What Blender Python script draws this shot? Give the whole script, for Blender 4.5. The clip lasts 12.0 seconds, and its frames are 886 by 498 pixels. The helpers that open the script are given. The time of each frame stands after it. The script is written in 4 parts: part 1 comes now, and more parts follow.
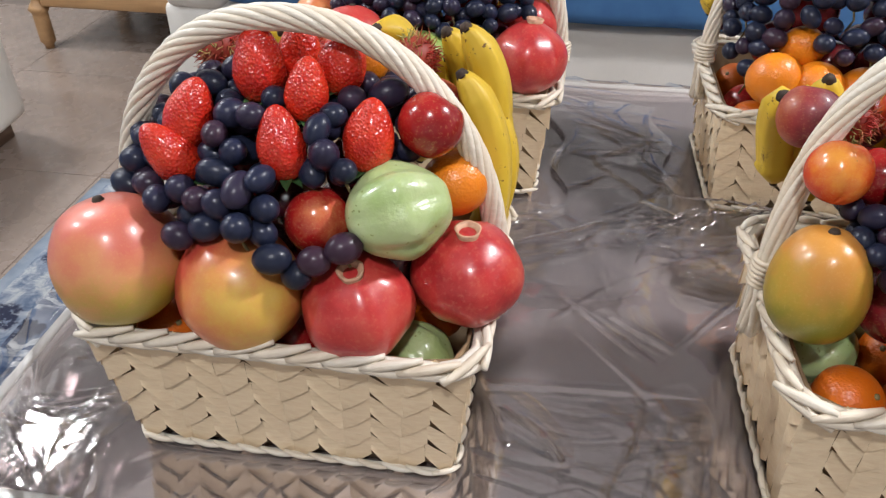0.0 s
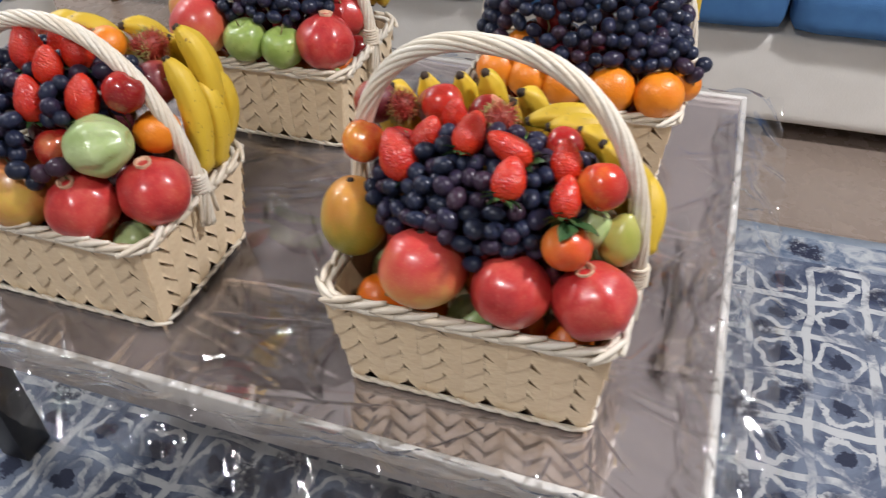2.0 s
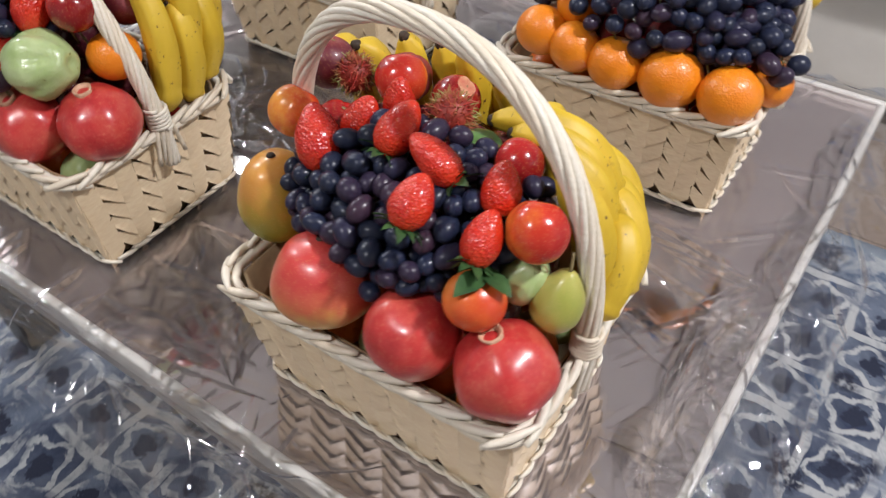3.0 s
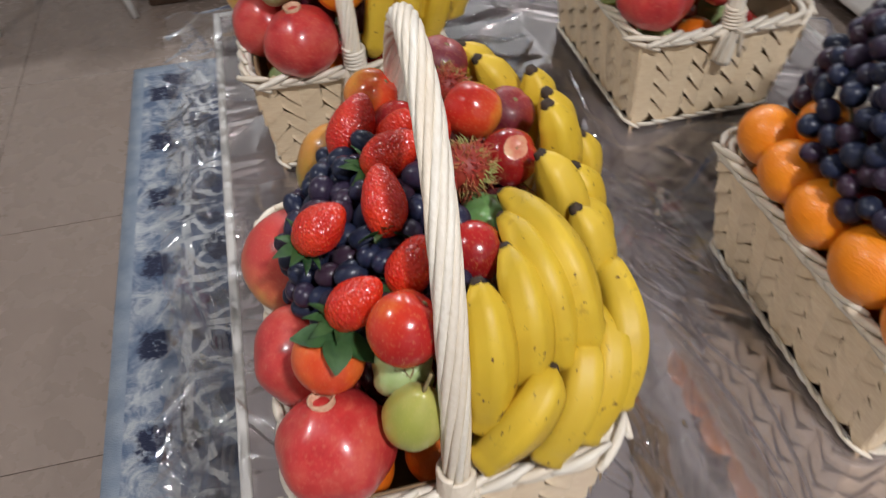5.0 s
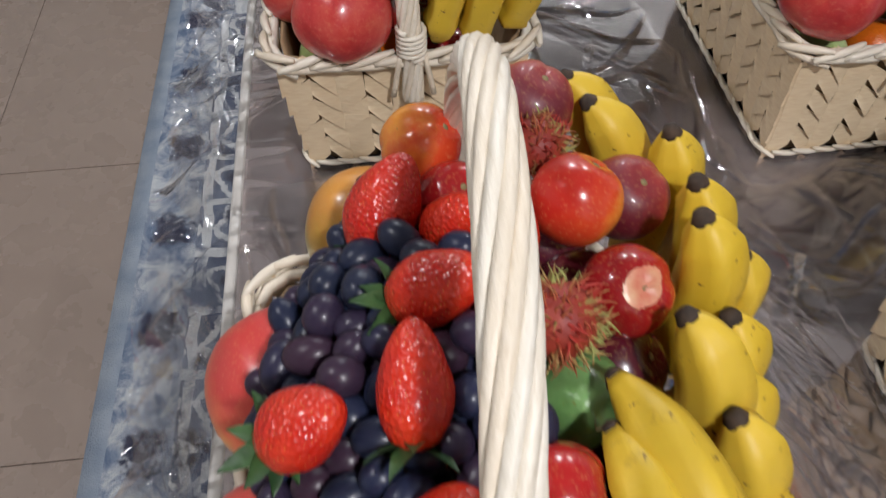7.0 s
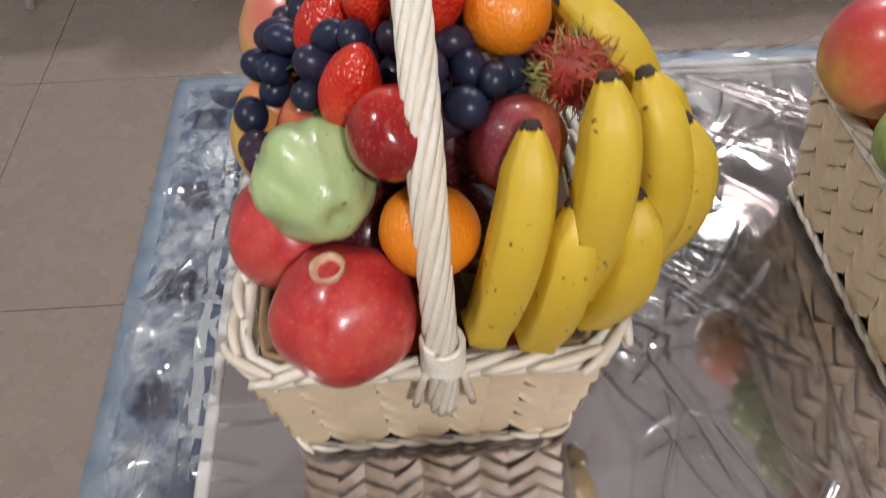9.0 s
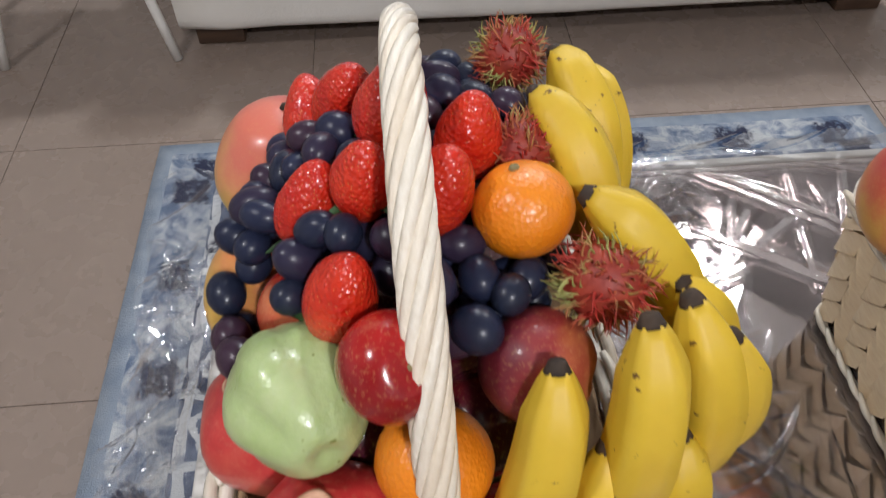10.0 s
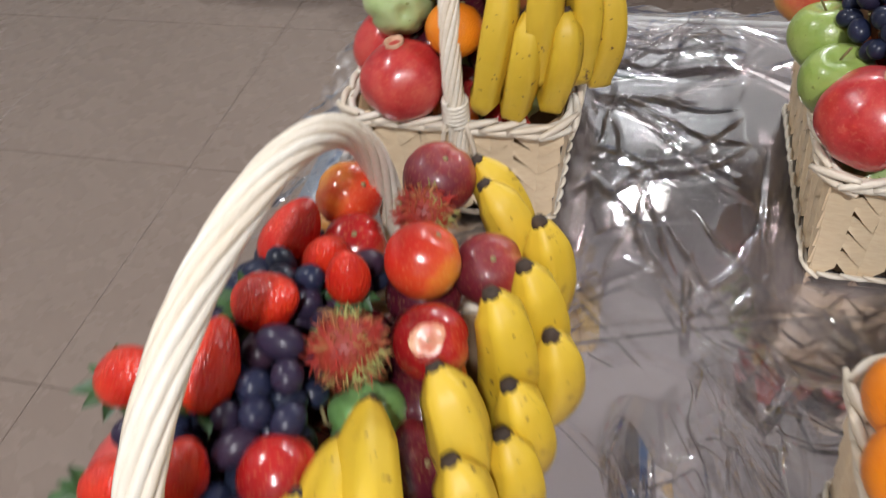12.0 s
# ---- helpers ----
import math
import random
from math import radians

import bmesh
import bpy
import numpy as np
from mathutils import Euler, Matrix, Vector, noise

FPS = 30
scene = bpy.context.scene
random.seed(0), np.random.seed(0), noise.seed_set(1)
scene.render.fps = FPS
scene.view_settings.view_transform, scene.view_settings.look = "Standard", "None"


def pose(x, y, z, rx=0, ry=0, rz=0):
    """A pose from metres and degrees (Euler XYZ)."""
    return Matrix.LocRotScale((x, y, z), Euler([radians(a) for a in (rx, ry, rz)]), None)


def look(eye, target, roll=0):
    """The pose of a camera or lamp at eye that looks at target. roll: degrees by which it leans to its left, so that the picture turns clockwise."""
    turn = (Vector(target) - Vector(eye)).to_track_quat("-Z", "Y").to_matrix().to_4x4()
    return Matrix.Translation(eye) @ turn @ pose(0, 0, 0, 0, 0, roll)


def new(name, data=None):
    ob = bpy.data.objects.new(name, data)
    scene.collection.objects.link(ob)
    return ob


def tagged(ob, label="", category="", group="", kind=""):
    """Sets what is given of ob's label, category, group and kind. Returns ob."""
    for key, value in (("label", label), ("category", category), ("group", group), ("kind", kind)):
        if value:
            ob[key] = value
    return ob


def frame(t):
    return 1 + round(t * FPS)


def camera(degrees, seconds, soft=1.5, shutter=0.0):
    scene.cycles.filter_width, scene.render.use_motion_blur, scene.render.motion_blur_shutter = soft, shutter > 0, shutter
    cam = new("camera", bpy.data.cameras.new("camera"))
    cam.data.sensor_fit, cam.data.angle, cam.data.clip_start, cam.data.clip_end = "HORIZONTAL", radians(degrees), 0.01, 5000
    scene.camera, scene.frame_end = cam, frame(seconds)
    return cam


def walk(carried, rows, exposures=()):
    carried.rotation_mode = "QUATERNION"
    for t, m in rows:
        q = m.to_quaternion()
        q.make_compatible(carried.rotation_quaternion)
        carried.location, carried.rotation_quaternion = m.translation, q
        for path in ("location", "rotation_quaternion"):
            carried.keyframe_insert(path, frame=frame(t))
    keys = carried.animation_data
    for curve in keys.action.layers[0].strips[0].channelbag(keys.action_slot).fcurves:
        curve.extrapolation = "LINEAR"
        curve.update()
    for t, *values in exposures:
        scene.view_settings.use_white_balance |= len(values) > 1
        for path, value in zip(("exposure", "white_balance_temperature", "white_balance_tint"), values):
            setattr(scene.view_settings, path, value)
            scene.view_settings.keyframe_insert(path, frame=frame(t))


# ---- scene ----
cam = camera(59.8, 12.0, soft=1.25, shutter=0.5)
PATH = [
    (0, (0.164, -0.571, 1.049), (-0.08, 1.026, -0.129), 0.2),
    (0.5, (0.166, -0.595, 1.074), (-0.103, 0.985, -0.123), -0.9),
    (1, (0.306, -0.698, 1.146), (0.059, 0.866, -0.076), -1.9),
    (1.5, (0.547, -0.72, 1.191), (0.064, 0.781, -0.039), -3.6),
    (2, (0.739, -0.707, 1.213), (0.204, 0.745, -0.055), -1.9),
    (2.5, (0.794, -0.594, 1.2), (0.179, 0.766, -0.131), -0.7),
    (2.7, (0.815, -0.519, 1.186), (0.121, 0.748, -0.197), -1.0),
    (4.3, (1.077, -0.173, 1.165), (-0.222, 0.387, -0.25), -1.3),
    (4.5, (1.053, -0.124, 1.164), (-0.254, 0.337, -0.278), -0.9),
    (5, (0.987, -0.074, 1.153), (-0.381, 0.209, -0.278), -2.4),
    (5.5, (0.944, -0.01, 1.137), (-0.437, 0.028, -0.309), -2.6),
    (6, (0.896, -0.008, 1.109), (-0.443, -0.024, -0.377), -1.5),
    (6.5, (0.804, -0.033, 1.086), (-0.489, 0.06, -0.436), -1.5),
    (7, (0.73, -0.034, 1.072), (-0.51, 0.094, -0.492), -0.5),
    (8.8, (0.414, -0.009, 1.054), (-0.842, 0.042, -0.501), -1.9),
    (9, (0.39, -0.01, 1.053), (-0.878, 0.047, -0.492), -1.4),
    (9.5, (0.324, -0.008, 1.061), (-0.979, 0.074, -0.455), -0.1),
    (10, (0.263, -0.01, 1.071), (-1.041, 0.078, -0.442), -0.8),
    (10.5, (0.239, 0.003, 1.07), (-1.087, 0.08, -0.425), -0.2),
    (11, (0.362, 0.015, 1.094), (-1.029, -0.029, -0.343), -2.7),
    (11.3, (0.518, 0.055, 1.1), (-0.842, -0.085, -0.362), -5.2),
    (11.5, (0.62, 0.087, 1.105), (-0.731, -0.126, -0.355), -6.3),
    (12, (0.775, 0.19, 1.129), (-0.516, -0.259, -0.313), -7.67),
]
walk(cam, [(t, look(e, g, r)) for t, e, g, r in PATH],
     [(0, 0.40), (1, 0.27), (2.7, 0.17), (4.3, -0.15), (7.2, -0.15), (8.8, 0.06), (10.5, 0.05), (11, 0.13), (12, 0.13)])

# ---- light: closed room with four round ceiling lamps ----
world = bpy.data.worlds.new("world")
scene.world = world
world.use_nodes = True
world.node_tree.nodes["Background"].inputs[0].default_value = (0.5, 0.55, 0.6, 1)
world.node_tree.nodes["Background"].inputs[1].default_value = 0.3
CEIL = 2.7
LAMPS = [(0.15, -1.35, 21, (0.97, 0.97, 1.0)), (1.9, 0.45, 60, (0.975, 0.965, 1.0)),
         (-2.0, 1.42, 30, (0.95, 0.96, 1.0)), (-2.24, 0.22, 32, (0.87, 0.93, 1.0))]
for lx, ly, watts, colour in LAMPS:
    ld = bpy.data.lights.new("ceiling_lamp_light", "AREA")
    ld.shape, ld.size, ld.energy, ld.color = "DISK", 0.2, watts, colour
    lo = new("ceiling_lamp_light", ld)
    lo.location = (lx, ly, CEIL - 0.075)

# ---- materials ----


class Mat:
    """A small node builder: Principled with object coordinates and helpers."""

    def __init__(self, name, rough=0.5, metal=0.0, coord="Object"):
        self.m = bpy.data.materials.new(name)
        self.m.use_nodes = True
        self.n, self.l = self.m.node_tree.nodes, self.m.node_tree.links
        self.p = self.n["Principled BSDF"]
        self.p.inputs["Roughness"].default_value = rough
        self.p.inputs["Metallic"].default_value = metal
        tc = self.n.new("ShaderNodeTexCoord")
        self.co = tc.outputs[coord]

    def link(self, a, b):
        if hasattr(a, "links"):
            self.l.new(a, b)
        else:
            b.default_value = a

    def node(self, kind, **ins):
        nd = self.n.new("ShaderNode" + kind)
        for k, v in ins.items():
            self.link(v, nd.inputs[k.replace("_", " ")])
        return nd

    def noise(self, scale, detail=4.0, rough=0.55, dist=0.0, co=None):
        nd = self.node("TexNoise", Scale=scale, Detail=detail, Roughness=rough, Distortion=dist)
        self.l.new(co or self.co, nd.inputs["Vector"])
        return nd.outputs["Fac"]

    def voronoi(self, scale, feature="F1", co=None):
        nd = self.n.new("ShaderNodeTexVoronoi")
        nd.feature = feature
        nd.inputs["Scale"].default_value = scale
        self.l.new(co or self.co, nd.inputs["Vector"])
        return nd.outputs["Distance"]

    def ramp(self, fac, *stops):
        nd = self.n.new("ShaderNodeValToRGB")
        e = nd.color_ramp.elements
        while len(e) < len(stops):
            e.new(0.5)
        for el, (pos, c) in zip(e, stops):
            el.position, el.color = pos, (*c, 1) if len(c) == 3 else c
        self.l.new(fac, nd.inputs["Fac"])
        return nd.outputs["Color"]

    def grey(self, fac, a, b):
        return self.ramp(fac, (a, (0, 0, 0)), (b, (1, 1, 1)))

    def mix(self, fac, a, b):
        nd = self.n.new("ShaderNodeMix")
        nd.data_type = "RGBA"
        self.link(fac, nd.inputs[0])
        for v, s in ((a, nd.inputs[6]), (b, nd.inputs[7])):
            if isinstance(v, tuple):
                s.default_value = (*v, 1)
            else:
                self.l.new(v, s)
        return nd.outputs[2]

    def math(self, op, a, b=0.0, c=0.0):
        nd = self.n.new("ShaderNodeMath")
        nd.operation = op
        self.link(a, nd.inputs[0])
        self.link(b, nd.inputs[1])
        self.link(c, nd.inputs[2])
        return nd.outputs[0]

    def axis(self):
        nd = self.n.new("ShaderNodeSeparateXYZ")
        self.l.new(self.co, nd.inputs[0])
        return nd.outputs

    def random(self):
        return self.n.new("ShaderNodeObjectInfo").outputs["Random"]

    def col(self, c):
        if isinstance(c, tuple):
            self.p.inputs["Base Color"].default_value = (*c, 1)
        else:
            self.l.new(c, self.p.inputs["Base Color"])
        return self

    def rough(self, v):
        self.link(v, self.p.inputs["Roughness"])
        return self

    def bump(self, h, dist, strength=1.0):
        nd = self.n.new("ShaderNodeBump")
        nd.inputs["Strength"].default_value = strength
        nd.inputs["Distance"].default_value = dist
        self.l.new(h, nd.inputs["Height"])
        self.l.new(nd.outputs[0], self.p.inputs["Normal"])
        return self

    def coat(self, w, r=0.1):
        self.p.inputs["Coat Weight"].default_value = w
        self.p.inputs["Coat Roughness"].default_value = r
        return self

    def sss(self, w, radius, scale):
        self.p.inputs["Subsurface Weight"].default_value = w
        self.p.inputs["Subsurface Radius"].default_value = radius
        self.p.inputs["Subsurface Scale"].default_value = scale
        return self


def m_wall():
    a = Mat("painted_wall", 0.85)
    a.col(a.ramp(a.noise(3), (0.3, (0.53, 0.515, 0.50)), (0.7, (0.58, 0.565, 0.545))))
    return a.bump(a.noise(180), 0.001, 0.4).m


def m_ceiling():
    a = Mat("ceiling_paint", 0.9)
    return a.col(a.ramp(a.noise(2), (0.3, (0.70, 0.69, 0.68)), (0.7, (0.74, 0.73, 0.72)))).m


def m_tile():
    a = Mat("porcelain_tile", 0.22)
    n = a.noise(7, 6, 0.6)
    c = a.ramp(n, (0.3, (0.222, 0.172, 0.142)), (0.7, (0.236, 0.184, 0.152)))
    c = a.mix(a.math("MULTIPLY", a.random(), 0.35), c, (0.212, 0.165, 0.136))
    a.col(c)
    a.rough(a.ramp(a.noise(14, 5), (0.3, (0.2,) * 3), (0.75, (0.36,) * 3)))
    return a.m


def m_grout():
    return Mat("tile_grout", 0.9).col((0.17, 0.138, 0.117)).m


def m_table():
    a = Mat("smoked_mirror_top", 0.08, 0.8)
    n = a.noise(5, 5, 0.6)
    a.col(a.ramp(n, (0.3, (0.63, 0.565, 0.56)), (0.7, (0.70, 0.63, 0.625))))
    a.rough(a.ramp(a.noise(9, 4), (0.35, (0.025,) * 3), (0.7, (0.075,) * 3)))
    return a.bump(a.noise(12, 2), 0.0010, 0.10).m


def m_white_trim():
    a = Mat("white_lacquer_trim", 0.3)
    return a.col(a.ramp(a.noise(12, 5), (0.25, (0.66, 0.63, 0.59)), (0.7, (0.78, 0.76, 0.72)))).m


def m_apron():
    a = Mat("grey_apron", 0.4)
    return a.col(a.ramp(a.noise(10, 5), (0.3, (0.33, 0.31, 0.31)), (0.7, (0.45, 0.43, 0.42)))).m


def m_black():
    a = Mat("black_leg_lacquer", 0.4)
    return a.col(a.ramp(a.noise(30), (0.3, (0.012, 0.012, 0.013)), (0.7, (0.03, 0.028, 0.028)))).m


def m_film(name, tint, lo, hi, bump):
    """Clear wrapping film: lets light straight through, mirrors by its gloss."""
    m = bpy.data.materials.new(name)
    m.use_nodes = True
    n, l = m.node_tree.nodes, m.node_tree.links
    n.clear()
    out = n.new("ShaderNodeOutputMaterial")
    tr, gl, mx = n.new("ShaderNodeBsdfTransparent"), n.new("ShaderNodeBsdfGlossy"), n.new("ShaderNodeMixShader")
    lw, mr = n.new("ShaderNodeFresnel"), n.new("ShaderNodeMapRange")
    tc, nz, bp = n.new("ShaderNodeTexCoord"), n.new("ShaderNodeTexNoise"), n.new("ShaderNodeBump")
    tr.inputs[0].default_value = (*tint, 1)
    gl.inputs["Color"].default_value = (1, 1, 1, 1)
    gl.inputs["Roughness"].default_value = 0.04
    lw.inputs[0].default_value = 1.5
    nz.inputs["Scale"].default_value, nz.inputs["Detail"].default_value = 26, 4
    nz.inputs["Distortion"].default_value = 1.2
    bp.inputs["Strength"].default_value, bp.inputs["Distance"].default_value = bump, 0.01
    l.new(tc.outputs["Object"], nz.inputs["Vector"])
    l.new(nz.outputs["Fac"], bp.inputs["Height"])
    l.new(bp.outputs[0], gl.inputs["Normal"])
    l.new(bp.outputs[0], lw.inputs["Normal"])
    mr.inputs["To Min"].default_value, mr.inputs["To Max"].default_value = lo, hi
    l.new(lw.outputs[0], mr.inputs["Value"])
    l.new(mr.outputs[0], mx.inputs[0])
    l.new(tr.outputs[0], mx.inputs[1])
    l.new(gl.outputs[0], mx.inputs[2])
    l.new(mx.outputs[0], out.inputs[0])
    return m


def m_rug():
    """Faded blue-grey rug: ringed medallions on a lattice, a border band, worn by noise."""
    a = Mat("faded_blue_rug", 0.95)
    x, y, _ = a.axis()
    w = a.node("TexNoise", Scale=6.5, Detail=3.0)
    a.l.new(a.co, w.inputs["Vector"])
    wob = a.math("MULTIPLY", a.math("SUBTRACT", w.outputs["Fac"], 0.5), 0.05)
    P = 0.24
    fx = a.math("SUBTRACT", a.math("PINGPONG", a.math("ADD", x, wob), P / 2), P / 4)
    fy = a.math("SUBTRACT", a.math("PINGPONG", a.math("SUBTRACT", y, wob), P / 2), P / 4)
    r = a.math("SQRT", a.math("ADD", a.math("MULTIPLY", fx, fx), a.math("MULTIPLY", fy, fy)))
    rings = a.math("SINE", a.math("MULTIPLY", r, 190))
    petal = a.math("SINE", a.math("MULTIPLY", a.math("ARCTAN2", fy, fx), 4))
    pat = a.math("ADD", rings, a.math("MULTIPLY", petal, 0.7))
    lines = a.math("GREATER_THAN", a.math("MAXIMUM", a.math("ABSOLUTE", fx), a.math("ABSOLUTE", fy)), 0.0515)
    arcs = a.math("LESS_THAN", a.math("ABSOLUTE", a.math("SUBTRACT", a.math("ADD", r, a.math("ADD", a.math("MULTIPLY", petal, 0.007), a.math("MULTIPLY", a.math("SUBTRACT", a.noise(60, 4, 0.7), 0.5), 0.03))), 0.040)), 0.0062)
    lat = a.math("MAXIMUM", lines, arcs)
    worn = a.noise(11, 6, 0.65, 0.6)
    base = a.ramp(a.noise(6.5, 6, 0.65, 0.8), (0.36, (0.03, 0.042, 0.085)), (0.62, (0.16, 0.19, 0.255)))
    c = a.mix(a.math("MULTIPLY", a.math("MULTIPLY", a.grey(pat, 0.1, 0.9), 0.5), a.grey(worn, 0.36, 0.56)), base, (0.045, 0.06, 0.11))
    c = a.mix(a.math("MULTIPLY", lat, a.grey(worn, 0.40, 0.54)), c, (0.47, 0.48, 0.49))
    heart = a.math("LESS_THAN", a.math("ADD", r, a.math("MULTIPLY", a.math("SUBTRACT", a.noise(55, 4, 0.7), 0.5), 0.05)), 0.019)
    c = a.mix(heart, c, (0.022, 0.028, 0.055))
    blot = a.math("MULTIPLY", a.math("SUBTRACT", 1.0, a.grey(a.math("ADD", a.voronoi(8), a.math("MULTIPLY", wob, 3.0)), 0.24, 0.32)), a.grey(a.noise(48, 5, 0.75), 0.42, 0.54))
    c = a.mix(blot, c, (0.018, 0.022, 0.045))
    # border band along the rug's four sides
    ex = a.math("SUBTRACT", 1.185, a.math("ABSOLUTE", x))
    ey = a.math("SUBTRACT", 0.74, a.math("ABSOLUTE", y))
    edge = a.math("MINIMUM", ex, ey)
    band = a.math("MULTIPLY", a.math("GREATER_THAN", edge, 0.03), a.math("LESS_THAN", edge, 0.125))
    cloud = a.ramp(a.noise(15, 5, 0.6, 1.5), (0.38, (0.085, 0.12, 0.19)), (0.5, (0.18, 0.215, 0.275)), (0.64, (0.38, 0.395, 0.41)))
    al = a.math("MULTIPLY", a.math("LESS_THAN", ey, ex), x)
    al = a.math("ADD", al, a.math("MULTIPLY", a.math("LESS_THAN", ex, ey), y))
    blk = a.math("PINGPONG", a.math("ADD", al, a.math("MULTIPLY", wob, 0.5)), 0.105)
    rag = a.math("MULTIPLY", a.math("SUBTRACT", a.noise(30, 4, 0.7), 0.5), 0.075)
    blk = a.math("ADD", blk, rag)
    row = a.math("ADD", a.math("ABSOLUTE", a.math("SUBTRACT", edge, 0.082)), rag)
    spot = a.math("MULTIPLY", a.math("SUBTRACT", 1.0, a.grey(blk, 0.028, 0.040)), a.math("SUBTRACT", 1.0, a.grey(a.math("ADD", row, a.math("MULTIPLY", wob, 0.5)), 0.024, 0.036)))
    spot = a.math("MULTIPLY", spot, a.grey(a.noise(75, 5, 0.75), 0.36, 0.46))
    pale = a.math("MULTIPLY", a.grey(blk, 0.05, 0.085), a.grey(a.noise(26, 4, 0.6, 1.0), 0.42, 0.55))
    cloud = a.mix(a.math("MULTIPLY", pale, 0.5), cloud, (0.52, 0.53, 0.53))
    cloud = a.mix(spot, cloud, (0.014, 0.018, 0.045))
    c = a.mix(band, c, cloud)
    rim = a.math("LESS_THAN", edge, 0.03)
    c = a.mix(rim, c, a.ramp(a.noise(20), (0.3, (0.17, 0.21, 0.27)), (0.7, (0.27, 0.31, 0.36))))
    a.col(c)
    return a.bump(a.noise(420, 2), 0.003, 0.8).m


def m_sofa():
    a = Mat("offwhite_leatherette", 0.5)
    a.col(a.ramp(a.noise(6, 5), (0.3, (0.66, 0.63, 0.58)), (0.7, (0.74, 0.71, 0.66))))
    return a.bump(a.noise(160, 3), 0.0015, 0.5).m


def m_blue():
    a = Mat("blue_cushion_cloth", 0.85)
    a.col(a.ramp(a.noise(14, 5), (0.3, (0.035, 0.115, 0.27)), (0.7, (0.05, 0.15, 0.33))))
    return a.bump(a.noise(500, 2), 0.002, 0.6).m


def m_wood(name, lo, hi, rough=0.45):
    a = Mat(name, rough)
    mp = a.node("Mapping", Vector=a.co)
    mp.inputs["Scale"].default_value = (6, 60, 60)
    a.col(a.ramp(a.noise(1.0, 6, 0.6, 0.4, mp.outputs[0]), (0.3, lo), (0.7, hi)))
    return a.bump(a.noise(120), 0.001, 0.4).m


def m_cane(name, lo, hi):
    """Pale peeled willow: grain along the strip, slightly different from piece to piece."""
    a = Mat(name, 0.42)
    mp = a.node("Mapping", Vector=a.co)
    mp.inputs["Scale"].default_value = (40, 260, 260)
    c = a.ramp(a.noise(1.0, 5, 0.6, 0.3, mp.outputs[0]), (0.25, lo), (0.75, hi))
    c = a.mix(a.math("MULTIPLY", a.random(), 0.4), c, (0.68, 0.52, 0.34))
    c = a.mix(a.math("MULTIPLY", a.grey(a.noise(60, 5, 0.7), 0.62, 0.8), 0.35), c, (0.42, 0.27, 0.13))
    a.col(c)
    return a.bump(a.noise(1.0, 4, 0.6, 0.2, mp.outputs[0]), 0.002, 0.5).m


def m_pomegranate():
    a = Mat("pomegranate_skin", 0.3)
    n = a.noise(28, 6, 0.65)
    c = a.ramp(n, (0.32, (0.36, 0.012, 0.018)), (0.5, (0.50, 0.035, 0.035)), (0.70, (0.58, 0.095, 0.065)))
    c = a.mix(a.math("MULTIPLY", a.grey(a.noise(260, 3), 0.52, 0.72), 0.28), c, (0.62, 0.24, 0.14))
    c = a.mix(a.math("MULTIPLY", a.random(), 0.3), c, (0.55, 0.06, 0.05))
    return a.col(c).coat(0.35, 0.12).bump(a.noise(35, 3), 0.002, 0.25).m


def m_blush(name, low, mid, high, axis=2, spread=12.0, off=0.5, rough=0.33):
    """Fruit skin that blushes across one axis, broken up by noise."""
    a = Mat(name, rough)
    ax = a.axis()[axis]
    t = a.math("ADD", a.math("MULTIPLY", ax, spread), off)
    t = a.math("ADD", t, a.math("MULTIPLY", a.math("SUBTRACT", a.noise(17, 6, 0.65), 0.5), 1.35))
    c = a.ramp(t, (0.1, low), (0.5, mid), (0.9, high))
    c = a.mix(a.math("MULTIPLY", a.grey(a.noise(420, 2), 0.55, 0.75), 0.16), c, (0.75, 0.5, 0.2))
    c = a.mix(a.grey(a.noise(70, 3), 0.76, 0.8), c, (0.14, 0.07, 0.03))
    return a.col(c).coat(0.25, 0.15).sss(0.08, (0.6, 0.3, 0.1), 0.01).m


def m_citrus(name, lo, hi):
    a = Mat(name, 0.36)
    c = a.ramp(a.noise(14, 4), (0.3, lo), (0.7, hi))
    a.col(a.mix(a.math("MULTIPLY", a.random(), 0.3), c, lo))
    return a.bump(a.voronoi(420), 0.0009, 0.5).coat(0.2, 0.2).sss(0.08, (0.6, 0.25, 0.05), 0.008).m


def m_guava(name="guava_skin", lo=(0.32, 0.44, 0.16), hi=(0.49, 0.58, 0.30)):
    a = Mat(name, 0.32)
    c = a.ramp(a.noise(22, 5, 0.6), (0.3, lo), (0.7, hi))
    c = a.mix(a.grey(a.noise(180, 1), 0.7, 0.76), c, (0.2, 0.25, 0.06))
    return a.col(c).bump(a.noise(60, 4), 0.004, 0.5).coat(0.3, 0.15).sss(0.1, (0.4, 0.6, 0.15), 0.008).m


def m_strawberry():
    a = Mat("strawberry_flesh", 0.25)
    v = a.voronoi(380)
    c = a.ramp(a.noise(40, 4), (0.3, (0.52, 0.014, 0.007)), (0.7, (0.72, 0.05, 0.014)))
    c = a.mix(a.math("MULTIPLY", a.random(), 0.4), c, (0.42, 0.008, 0.009))
    c = a.mix(a.math("MULTIPLY", a.math("LESS_THAN", v, 0.17), 0.5), c, (0.66, 0.24, 0.06))
    return a.col(c).bump(v, 0.0016, 0.7).coat(0.25, 0.14).sss(0.08, (0.8, 0.1, 0.05), 0.006).m


